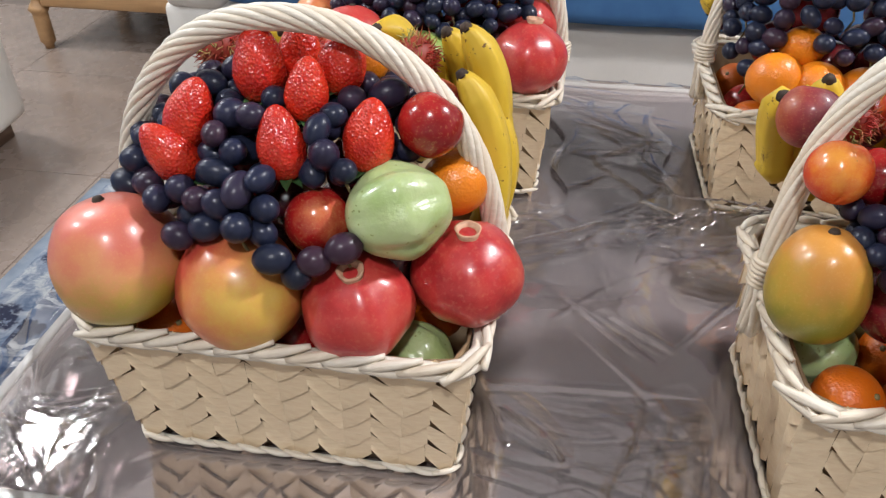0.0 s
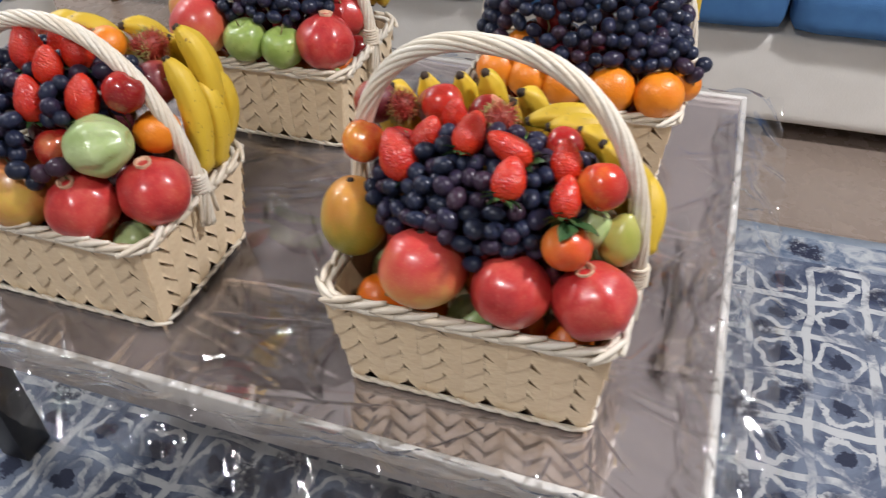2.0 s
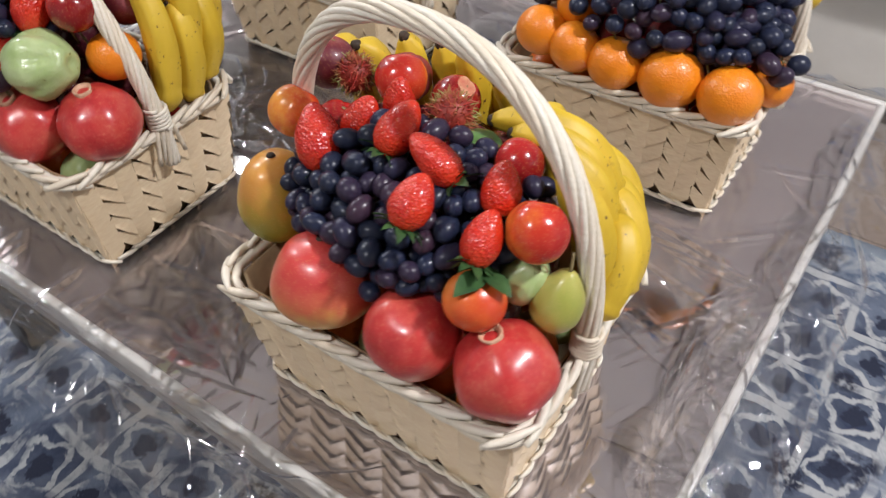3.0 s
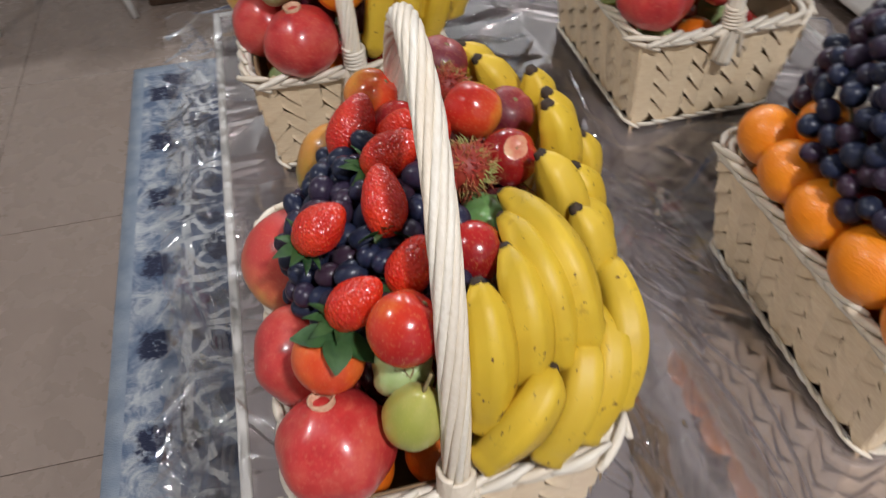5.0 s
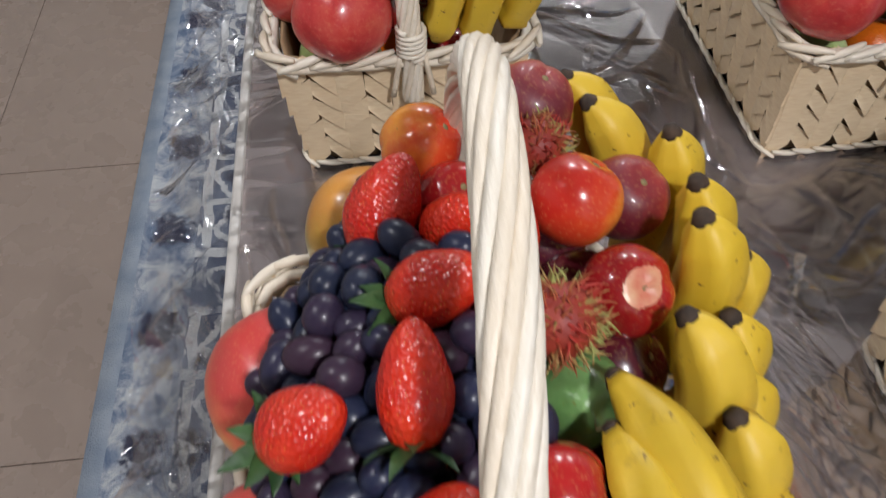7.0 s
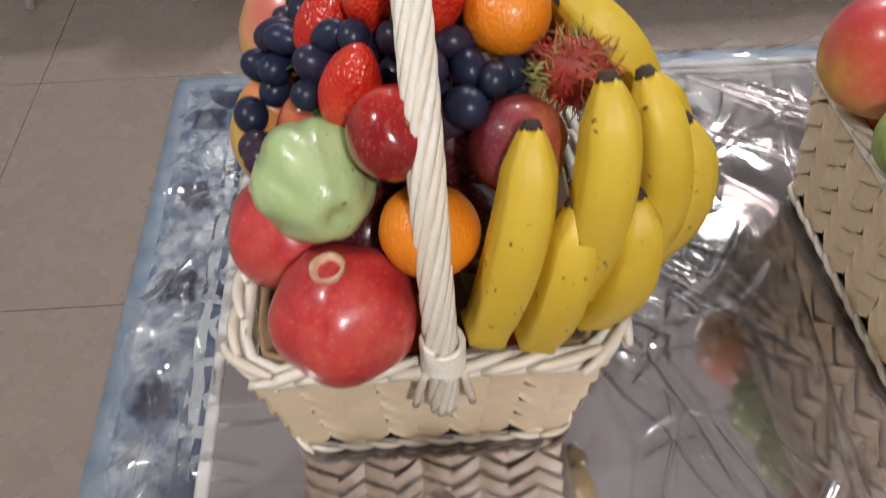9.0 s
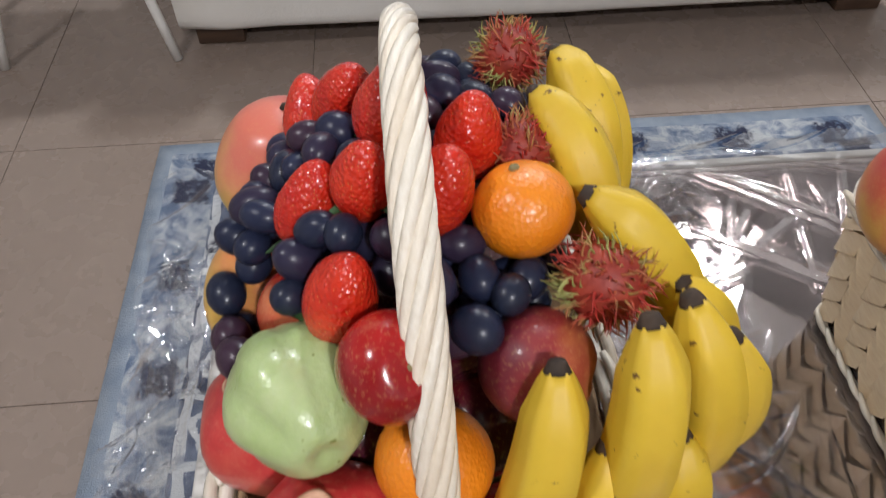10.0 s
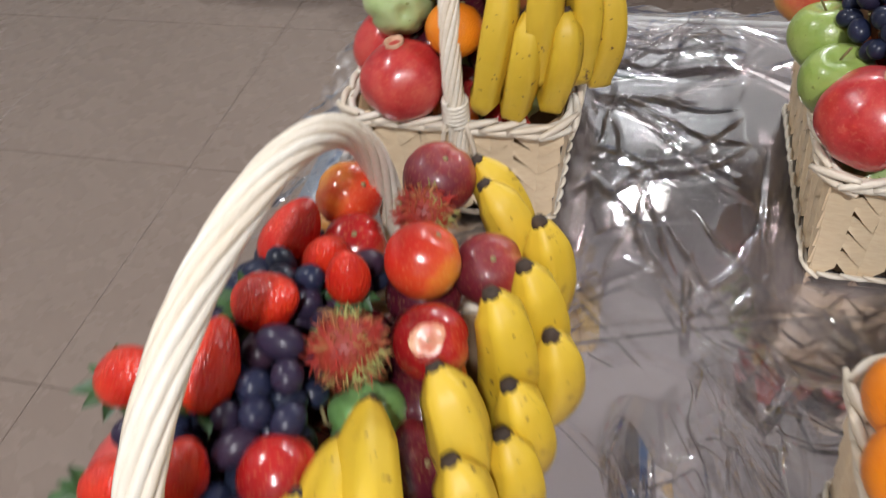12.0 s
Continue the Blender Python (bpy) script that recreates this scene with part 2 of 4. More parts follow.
def m_grape():
    a = Mat("black_grape_skin", 0.28)
    c = a.ramp(a.random(), (0.0, (0.006, 0.007, 0.016)), (0.6, (0.009, 0.011, 0.032)), (0.85, (0.024, 0.009, 0.022)), (1.0, (0.036, 0.009, 0.016)))
    bloom = a.grey(a.noise(75, 5, 0.65), 0.38, 0.72)
    a.col(a.mix(a.math("MULTIPLY", bloom, 0.30), c, (0.08, 0.11, 0.20)))
    a.p.inputs["Specular IOR Level"].default_value = 0.33
    a.rough(a.ramp(bloom, (0.1, (0.22,) * 3), (0.9, (0.55,) * 3)))
    return a.m


def m_banana():
    a = Mat("banana_peel", 0.5)
    c = a.ramp(a.noise(16, 4), (0.3, (0.56, 0.36, 0.018)), (0.7, (0.70, 0.49, 0.04)))
    c = a.mix(a.math("MULTIPLY", a.random(), 0.45), c, (0.66, 0.45, 0.05))
    c = a.mix(a.grey(a.noise(85, 3, 0.7), 0.645, 0.69), c, (0.13, 0.06, 0.015))
    c = a.mix(a.math("MULTIPLY", a.grey(a.noise(30, 6, 0.75), 0.60, 0.72), 0.75), c, (0.24, 0.115, 0.02))
    return a.col(c).bump(a.noise(60, 3), 0.002, 0.25).sss(0.06, (0.6, 0.45, 0.1), 0.006).m


def m_plain(name, lo, hi, rough=0.6, scale=60):
    a = Mat(name, rough)
    return a.col(a.ramp(a.noise(scale, 4), (0.3, lo), (0.7, hi))).bump(a.noise(scale * 2), 0.001, 0.4).m


WALL, CEILING, TILE, GROUT = m_wall(), m_ceiling(), m_tile(), m_grout()
TABLE, TRIM, APRON, BLACK = m_table(), m_white_trim(), m_apron(), m_black()
FILM = m_film("clear_film", (0.985, 0.985, 0.985), 0.055, 0.95, 0.03)
FILM_FLAP = m_film("crumpled_film", (0.98, 0.98, 0.985), 0.07, 1.0, 0.016)
RUG, SOFA, BLUE = m_rug(), m_sofa(), m_blue()
OAK = m_wood("honey_wood", (0.34, 0.19, 0.085), (0.48, 0.29, 0.14))
WALNUT = m_wood("dark_brown_wood", (0.05, 0.028, 0.018), (0.10, 0.055, 0.032))
SPLINT = m_cane("willow_splint", (0.74, 0.565, 0.365), (0.86, 0.725, 0.51))
CANE = m_cane("peeled_cane", (0.72, 0.66, 0.55), (0.83, 0.79, 0.70))
# Darker than the splints: shade seen through the weave is put into this brown.
SHADED_LINING = m_plain("basket_inside_painted_shade", (0.24, 0.155, 0.085), (0.36, 0.24, 0.13), 0.85, 40)
POM = m_pomegranate()
MANGO = m_blush("red_mango_skin", (0.56, 0.06, 0.045), (0.64, 0.22, 0.08), (0.66, 0.42, 0.08), 0, 10.0, 0.29)
ROSYMANGO = m_blush("rosy_mango_skin", (0.46, 0.36, 0.05), (0.66, 0.30, 0.13), (0.62, 0.16, 0.11), 2, 10.0, 0.46)
PEACHY = m_blush("coral_mango_skin", (0.66, 0.36, 0.09), (0.62, 0.14, 0.07), (0.54, 0.05, 0.045), 2, 12.0, 0.55)
GREENMANGO = m_blush("yellow_green_mango_skin", (0.24, 0.23, 0.025), (0.42, 0.28, 0.035), (0.58, 0.26, 0.05), 2, 12.0, 0.5)
NECT = m_blush("nectarine_skin", (0.24, 0.008, 0.010), (0.42, 0.016, 0.015), (0.66, 0.26, 0.10), 0, 14.0, 0.30, 0.2)
NECTORANGE = m_blush("orange_nectarine_skin", (0.50, 0.025, 0.015), (0.62, 0.07, 0.02), (0.78, 0.34, 0.05), 0, 16.0, 0.40, 0.22)
NECTRED = m_blush("red_nectarine_skin", (0.40, 0.014, 0.012), (0.54, 0.035, 0.016), (0.74, 0.24, 0.04), 0, 16.0, 0.36, 0.2)
PERSIMMON = m_blush("persimmon_skin", (0.60, 0.06, 0.018), (0.74, 0.15, 0.025), (0.80, 0.28, 0.05), 0, 14.0, 0.5, 0.28)
PEACH = m_blush("fuzzy_peach_skin", (0.13, 0.010, 0.02), (0.26, 0.022, 0.022), (0.48, 0.16, 0.05), 0, 18.0, 0.38, 0.5)
# Skin of the added filler plums, dark so that gaps look shaded.
GAP_PLUM = m_blush("gap_filler_plum_skin", (0.07, 0.008, 0.018), (0.12, 0.012, 0.02), (0.30, 0.02, 0.025), 0, 16.0, 0.35, 0.25)
PEAR = m_blush("pear_skin", (0.34, 0.36, 0.07), (0.44, 0.42, 0.11), (0.58, 0.26, 0.15), 0, 16.0, 0.48)
ORANGE = m_citrus("orange_peel", (0.72, 0.19, 0.008), (0.86, 0.29, 0.014))
TANGERINE = m_citrus("tangerine_peel", (0.70, 0.13, 0.008), (0.80, 0.21, 0.012))
GUAVA = m_guava()
GREENGUAVA = m_guava("green_guava_skin", (0.13, 0.29, 0.08), (0.24, 0.42, 0.16))
APPLE = m_guava("green_apple_skin", (0.22, 0.33, 0.07), (0.36, 0.45, 0.13))
STRAW, GRAPE, BANANA = m_strawberry(), m_grape(), m_banana()
TIP = m_plain("blackened_tip", (0.018, 0.012, 0.008), (0.06, 0.035, 0.02), 0.8, 90)
LEAF = m_plain("berry_leaf", (0.018, 0.055, 0.018), (0.045, 0.11, 0.03), 0.5, 90)
STALK = m_plain("dry_stalk", (0.16, 0.12, 0.05), (0.30, 0.24, 0.11), 0.8, 90)
CROWN = m_plain("pomegranate_crown", (0.45, 0.20, 0.12), (0.66, 0.42, 0.28), 0.6, 120)
HUSK = m_plain("rambutan_husk", (0.22, 0.02, 0.014), (0.36, 0.05, 0.025), 0.55, 80)


def m_spine():
    a = Mat("rambutan_spine", 0.55)
    c = a.ramp(a.noise(35, 3), (0.42, (0.40, 0.030, 0.02)), (0.51, (0.38, 0.13, 0.05)), (0.60, (0.34, 0.35, 0.11)))
    return a.col(c).m


SPINE = m_spine()
CREAM = m_plain("cream_fruit_skin", (0.60, 0.16, 0.10), (0.72, 0.48, 0.28), 0.3, 70)
METAL = m_plain("white_painted_metal", (0.62, 0.6, 0.56), (0.72, 0.7, 0.66), 0.35, 30)
LAMPMETAL = METAL


def m_glow():
    m = bpy.data.materials.new("lamp_diffuser")
    m.use_nodes = True
    p = m.node_tree.nodes["Principled BSDF"]
    p.inputs["Emission Color"].default_value = (1, 0.97, 0.92, 1)
    p.inputs["Emission Strength"].default_value = 9
    return m


GLOW = m_glow()
# Extra glossy film for the one strip that gives a glint.
GLINT_FILM = m_film("glossy_clear_glint", (0.9, 0.9, 0.92), 0.3, 1.0, 0.01)

# ---- mesh helpers ----


def part(name, bm, material, parent=None, label="", smooth=True, m=None):
    """Links a bmesh as one mesh object, under a thing if one is given."""
    me = bpy.data.meshes.new(name)
    bm.to_mesh(me)
    bm.free()
    me.materials.append(material)
    if smooth:
        me.shade_smooth()
    ob = new(name, me)
    ob.parent = parent
    if m is not None:
        ob.matrix_basis = m
    if label:
        ob["label"] = label
    return ob


def share(name, me, parent, m):
    ob = new(name, me)
    ob.parent = parent
    ob.matrix_basis = m
    return ob


def empty(name, at=(0, 0, 0), rz=0):
    ob = new(name)
    ob.matrix_basis = pose(*at, 0, 0, rz)
    ob.empty_display_size = 0.05
    return ob


def box(bm, x0, x1, y0, y1, z0, z1, bevel=0.0, segs=2):
    vs = bmesh.ops.create_cube(bm, size=1.0)["verts"]
    for v in vs:
        v.co = Vector(((x0 + x1) / 2 + v.co.x * (x1 - x0), (y0 + y1) / 2 + v.co.y * (y1 - y0), (z0 + z1) / 2 + v.co.z * (z1 - z0)))
    if bevel:
        es = list({e for v in vs for e in v.link_edges})
        bmesh.ops.bevel(bm, geom=es, offset=bevel, segments=segs, affect="EDGES", profile=0.5)
    return bm


def tube(bm, pts, radius, sides=8, close=True):
    """A tube along points; radius a number or a function of 0..1."""
    rings, n = [], len(pts)
    up = Vector((0.13, 0.21, 1)).normalized()
    last = None
    for i, p in enumerate(pts):
        d = (pts[min(i + 1, n - 1)] - pts[max(i - 1, 0)]).normalized()
        if last is None:
            s = d.cross(up)
            if s.length < 1e-3:
                s = d.cross(Vector((1, 0, 0)))
        else:
            s = last - d * last.dot(d)
        s.normalize()
        last = s
        t = d.cross(s)
        r = radius(i / (n - 1)) if callable(radius) else radius
        rings.append([bm.verts.new(p + (s * math.cos(a) + t * math.sin(a)) * r) for a in (2 * math.pi * k / sides for k in range(sides))])
    for a, b in zip(rings, rings[1:]):
        for k in range(sides):
            bm.faces.new((a[k], a[(k + 1) % sides], b[(k + 1) % sides], b[k]))
    if close:
        bm.faces.new(rings[0][::-1])
        bm.faces.new(rings[-1])
    return bm


def ball(bm, r, segs=28, rings=18, shape=None):
    vs = bmesh.ops.create_uvsphere(bm, u_segments=segs, v_segments=rings, radius=1.0)["verts"]
    for v in vs:
        v.co = (shape(v.co.copy()) if shape else v.co) * r
    return bm


def aim(at, axis, spin=0.0):
    """A pose at a place whose z points along an axis."""
    q = Vector(axis).normalized().to_track_quat("Z", "Y")
    return Matrix.Translation(at) @ q.to_matrix().to_4x4() @ Matrix.Rotation(radians(spin), 4, "Z")


# ---- room ----
FLOOR = 0.02
RX0, RX1, RY0, RY1 = -2.6, 3.2, -2.9, 2.45


def slab(name, x0, x1, y0, y1, z0, z1, mat, label, cat):
    ob = part(name, box(bmesh.new(), x0, x1, y0, y1, z0, z1), mat, None, label, smooth=False)
    return tagged(ob, label, cat, kind="structure")


floor = slab("floor", RX0, RX1, RY0, RY1, -0.06, FLOOR - 0.004, GROUT, "beige porcelain tiled floor with thin grey-brown joints", "floor")
slab("ceiling", RX0 - 0.12, RX1 + 0.12, RY0 - 0.12, RY1 + 0.12, CEIL, CEIL + 0.1, CEILING, "plain warm white painted ceiling", "ceiling")
slab("wall_west", RX0 - 0.12, RX0, RY0, RY1, -0.06, CEIL, WALL, "plain warm white painted wall behind the sofa", "wall")
slab("wall_east", RX1, RX1 + 0.12, RY0, RY1, -0.06, CEIL, WALL, "plain warm white painted wall", "wall")
slab("wall_north", RX0 - 0.12, RX1 + 0.12, RY1, RY1 + 0.12, -0.06, CEIL, WALL, "plain warm white painted wall behind the blue sofa", "wall")
slab("wall_south", RX0 - 0.12, RX1 + 0.12, RY0 - 0.12, RY0, -0.06, CEIL, WALL, "plain warm white painted wall", "wall")

for lx, ly, watts, colour in LAMPS:
    lamp = empty("ceiling_lamp", (lx, ly, CEIL))
    tagged(lamp, "round white flush ceiling lamp, switched on", "ceiling lamp", "ceiling lamps")
    bm = bmesh.new()
    bmesh.ops.create_cone(bm, cap_ends=True, segments=40, radius1=0.19, radius2=0.2, depth=0.03, matrix=Matrix.Translation((0, 0, -0.015)))
    part("base", bm, LAMPMETAL, lamp)
    bm = bmesh.new()
    bmesh.ops.create_cone(bm, cap_ends=True, segments=40, radius1=0.145, radius2=0.165, depth=0.03, matrix=Matrix.Translation((0, 0, -0.047)))
    part("diffuser", bm, GLOW, lamp, "glowing white diffuser")

# rug, one sheet under the table
rug_bm = bmesh.new()
bmesh.ops.create_grid(rug_bm, x_segments=60, y_segments=40, size=1.0)
for v in rug_bm.verts:
    v.co = Vector((v.co.x * 1.185, v.co.y * 0.74, 0.009 + 0.002 * noise.noise(v.co * 5)))
bmesh.ops.extrude_edge_only(rug_bm, edges=[e for e in rug_bm.edges if e.is_boundary])
for v in rug_bm.verts:
    if any(e.is_boundary for e in v.link_edges):
        v.co.z = 0.0
rug = part("rug", rug_bm, RUG, None, m=pose(0.225, 0.24, FLOOR))
tagged(rug, "faded grey-blue rug with navy ornaments under the table", "rug")

# ---- table ----
TZ = 0.45
TX0, TX1, TY0, TY1 = -0.385, 0.846, -0.205, 0.805
table = empty("coffee_table", ((TX0 + TX1) / 2, (TY0 + TY1) / 2, FLOOR))
tagged(table, "low table with smoked glossy brown top and white edges", "table")
hx, hy, tz = (TX1 - TX0) / 2, (TY1 - TY0) / 2, TZ - FLOOR
part("tabletop", box(bmesh.new(), -hx + 0.012, hx - 0.012, -hy + 0.012, hy - 0.012, tz - 0.03, tz - 0.001), TABLE, table, "glossy smoked brown top", smooth=False)
for name, b in (("edge_trim", (-hx, hx, -hy, -hy + 0.012)), ("edge_trim", (-hx, hx, hy - 0.012, hy)),
                ("edge_trim", (-hx, -hx + 0.012, -hy + 0.012, hy - 0.012)), ("edge_trim", (hx - 0.012, hx, -hy + 0.012, hy - 0.012))):
    part(name, box(bmesh.new(), *b, tz - 0.034, tz + 0.002, 0.003), TRIM, table, "white edge trim")
for b in ((-hx + 0.012, hx - 0.012, -hy + 0.006, -hy + 0.03), (-hx + 0.012, hx - 0.012, hy - 0.03, hy - 0.006),
          (-hx + 0.006, -hx + 0.03, -hy + 0.03, hy - 0.03), (hx - 0.03, hx - 0.006, -hy + 0.03, hy - 0.03)):
    part("apron", box(bmesh.new(), *b, tz - 0.075, tz - 0.034, 0.002), APRON, table, "grey apron board")
for sx in (-1, 1):
    for sy in (-1, 1):
        cx, cy = sx * (hx - 0.07), sy * (hy - 0.07)
        part("leg", box(bmesh.new(), cx - 0.03, cx + 0.03, cy - 0.03, cy + 0.03, 0.0125, tz - 0.075, 0.003), BLACK, table, "black square leg")

# ---- sofas, side table, stool ----


def soft_box(x0, x1, y0, y1, z0, z1, bevel, puff=0.0, cuts=10):
    bm = box(bmesh.new(), x0, x1, y0, y1, z0, z1)
    bmesh.ops.subdivide_edges(bm, edges=bm.edges[:], cuts=cuts, use_grid_fill=True)
    c = Vector(((x0 + x1) / 2, (y0 + y1) / 2, (z0 + z1) / 2))
    h = Vector(((x1 - x0) / 2, (y1 - y0) / 2, (z1 - z0) / 2))
    for v in bm.verts:
        d = v.co - c
        k = Vector([max(-h[i] + bevel, min(h[i] - bevel, d[i])) for i in range(3)])
        e = d - k
        if e.length > 1e-6:
            e = e.normalized() * bevel
        n = Vector((d.x / h.x, d.y / h.y, d.z / h.z))
        w = (1 - min(1, abs(n.x)) ** 4) * (1 - min(1, abs(n.y)) ** 4)
        v.co = c + k + e + Vector((0, 0, puff * w * (1 if d.z > 0 else -0.3)))
        v.co += Vector((1, 1, 1)) * 0.002 * noise.noise(v.co * 9)
    return bm


def sofa(at, rz, length, seats, label, arm=0.2):
    """Front along local -y at y=0; x from 0 to length."""
    s = tagged(empty("sofa", at, rz), label, "sofa", "sofas round the table")
    part("base", soft_box(0, length, 0, 0.8, 0.055, 0.33, 0.03, cuts=14), SOFA, s, "off-white padded base")
    part("backrest", soft_box(0, length, 0.62, 0.82, 0.3, 0.78, 0.06), SOFA, s)
    for x0 in (0, length - arm):
        part("armrest", soft_box(x0, x0 + arm, -0.01, 0.8, 0.3, 0.58, 0.05), SOFA, s)
    w = (length - 2 * arm) / seats
    for i in range(seats):
        part("seat_cushion", soft_box(arm + i * w + 0.004, arm + (i + 1) * w - 0.004, -0.05, 0.62, 0.335, 0.47, 0.04, 0.02), BLUE, s, "blue cloth seat cushion")
        part("back_cushion", soft_box(arm + i * w + 0.01, arm + (i + 1) * w - 0.01, 0.45, 0.63, 0.475, 0.82, 0.06), BLUE, s, "blue cloth back cushion")
    for x0 in (0.03, length - 0.14):
        for y0 in (0.05, 0.68):
            part("foot", box(bmesh.new(), x0, x0 + 0.11, y0, y0 + 0.1, 0.0, 0.058, 0.004), WALNUT, s, "dark brown wooden foot")
    return s


sofa((-0.93, 1.4, FLOOR), 0, 2.9, 3, "off-white sofa with blue cushions standing behind the table")
sofa((-1.275, -0.50, FLOOR), 90, 1.70, 2, "off-white sofa with blue cushions and brown feet at the table's end")

# side table of honey wood with turned legs in the corner between the sofas
st = tagged(empty("side_table", (-1.6, 1.8, FLOOR)), "honey-coloured wooden side table with turned legs and rails", "side table")


def turned(h):
    bm = bmesh.new()
    prof = lambda t: 0.026 + 0.012 * math.sin(t * 31) * (0.25 < t < 0.85) - 0.01 * (t < 0.03)
    return tube(bm, [Vector((0, 0, h * i / 40)) for i in range(41)], prof, 14)


for cx, cy in ((0, 0), (0.62, 0), (0, 0.5), (0.62, 0.5)):
    part("leg", turned(0.5), OAK, st, m=pose(cx, cy, 0))
part("rail", box(bmesh.new(), 0.024, 0.596, -0.018, 0.018, 0.15, 0.2, 0.006), OAK, st)
part("rail", box(bmesh.new(), 0.024, 0.596, 0.482, 0.518, 0.15, 0.2, 0.006), OAK, st)
part("shelf", box(bmesh.new(), 0.02, 0.6, 0.018, 0.482, 0.17, 0.185), WALNUT, st, "dark lower shelf")
part("top", box(bmesh.new(), -0.05, 0.67, -0.05, 0.55, 0.5, 0.53, 0.008), OAK, st)

# stool with thin white legs beside the sofa
stool = tagged(empty("stool", (-1.45, -0.72, FLOOR)), "small stool with thin splayed white metal legs", "stool")
part("seat", soft_box(-0.17, 0.17, -0.18, 0.18, 0.4, 0.45, 0.02), SOFA, stool)
for fx, fy in ((0.18, 0.21), (0.18, -0.18), (-0.18, 0.2), (-0.18, -0.19)):
    leg = part("leg", tube(bmesh.new(), [Vector((fx, fy, 0.0)).lerp(Vector((fx * 0.6, fy * 0.6, 0.4)), i / 4) for i in range(5)], 0.011, 12), METAL, stool)

# ---- baskets ----
BL, BD, BH = 0.300, 0.216, 0.158      # bottom length, depth, height to the rim
TL, TD = 0.338, 0.250                 # the top is wider


def tile_mesh(w, h, up):
    """A flat splint patch between two bends of the weave: spans w along x, h along z, leaning up or down, tucked in at one end."""
    bm = bmesh.new()
    nx, nz = 8, 3
    sl = 0.56 * h * (1 if up else -1)
    slit = 0.16 if up else 0.40
    rows = []
    for j in range(nz + 1):
        row = []
        for i in range(nx + 1):
            u, t = i / nx - 0.5, j / nz - 0.5
            y = -0.0010 * (1 - (2 * u) ** 2) + 0.0030 * t * (1 - 0.3 * (2 * u) ** 2)
            lens = slit * (1.0 - (u + 0.5) if not up else u + 0.5) * max(0.0, -2 * t) ** 2
            row.append(bm.verts.new((u * w, y, (t + lens) * h + sl * u)))
        rows.append(row)
    for a, b in zip(rows, rows[1:]):
        for i in range(nx):
            bm.faces.new((a[i], a[i + 1], b[i + 1], b[i]))
    me = bpy.data.meshes.new("splint")
    bm.to_mesh(me)
    bm.free()
    me.materials.append(SPLINT)
    me.shade_smooth()
    return me


def cane_mesh(length, r):
    bm = bmesh.new()
    pts = [Vector(((t - 0.5) * length, -0.003 * math.sin(math.pi * t), 0.0015 * math.sin(math.pi * t))) for t in (i / 6 for i in range(7))]
    tube(bm, pts, lambda t: r * (0.55 + 0.45 * math.sin(math.pi * min(1, max(0, t)))), 7)
    me = bpy.data.meshes.new("cane")
    bm.to_mesh(me)
    bm.free()
    me.materials.append(CANE)
    me.shade_smooth()
    return me


ROWS = 5
CELL = 0.0270
T_UP = tile_mesh(CELL * 1.01, BH / ROWS * 1.05, True)
T_DOWN = tile_mesh(CELL * 1.01, BH / ROWS * 1.05, False)
RIM_CANE = cane_mesh(0.052, 0.0045)
FOOT_CANE = cane_mesh(0.030, 0.0030)


def ring_points(lx, ly, n, rad=0.02):
    """Points and tangents round a rounded rectangle lx by ly."""
    hx, hy = lx / 2 - rad, ly / 2 - rad
    out = []
    per = 4 * hx + 4 * hy + 2 * math.pi * rad
    for i in range(n):
        s = per * i / n
        for k in range(4):
            straight = 2 * (hx if k % 2 == 0 else hy)
            rot = Matrix.Rotation(k * math.pi / 2, 3, "Z")
            a, b = (hx, hy) if k % 2 == 0 else (hy, hx)
            if s <= straight:
                p, d = Vector((-a + s, -b - rad, 0)), 0.0
                break
            s -= straight
            arc = math.pi / 2 * rad
            if s <= arc:
                d = s / rad
                p = Vector((a + rad * math.sin(d), -b - rad * math.cos(d), 0))
                break
            s -= arc
        out.append((rot @ p, d + k * math.pi / 2))
    return out


def arch(half, rise, foot_far, foot_near, lean, shift, round_x, round_z, n):
    """Handle line from the rim at -x over to the rim at +x; the feet may stand at different y, the crown leans and shifts."""
    pts = []
    for i in range(n + 1):
        a = math.pi * i / n
        c, sn = math.cos(a), abs(math.sin(a))
        x = -half * math.copysign(abs(c) ** round_x, c)
        w = (x / half + 1) / 2
        pts.append(Vector((x + shift * sn, foot_far + (foot_near - foot_far) * w + lean * sn, rise * sn ** round_z)))
    return pts


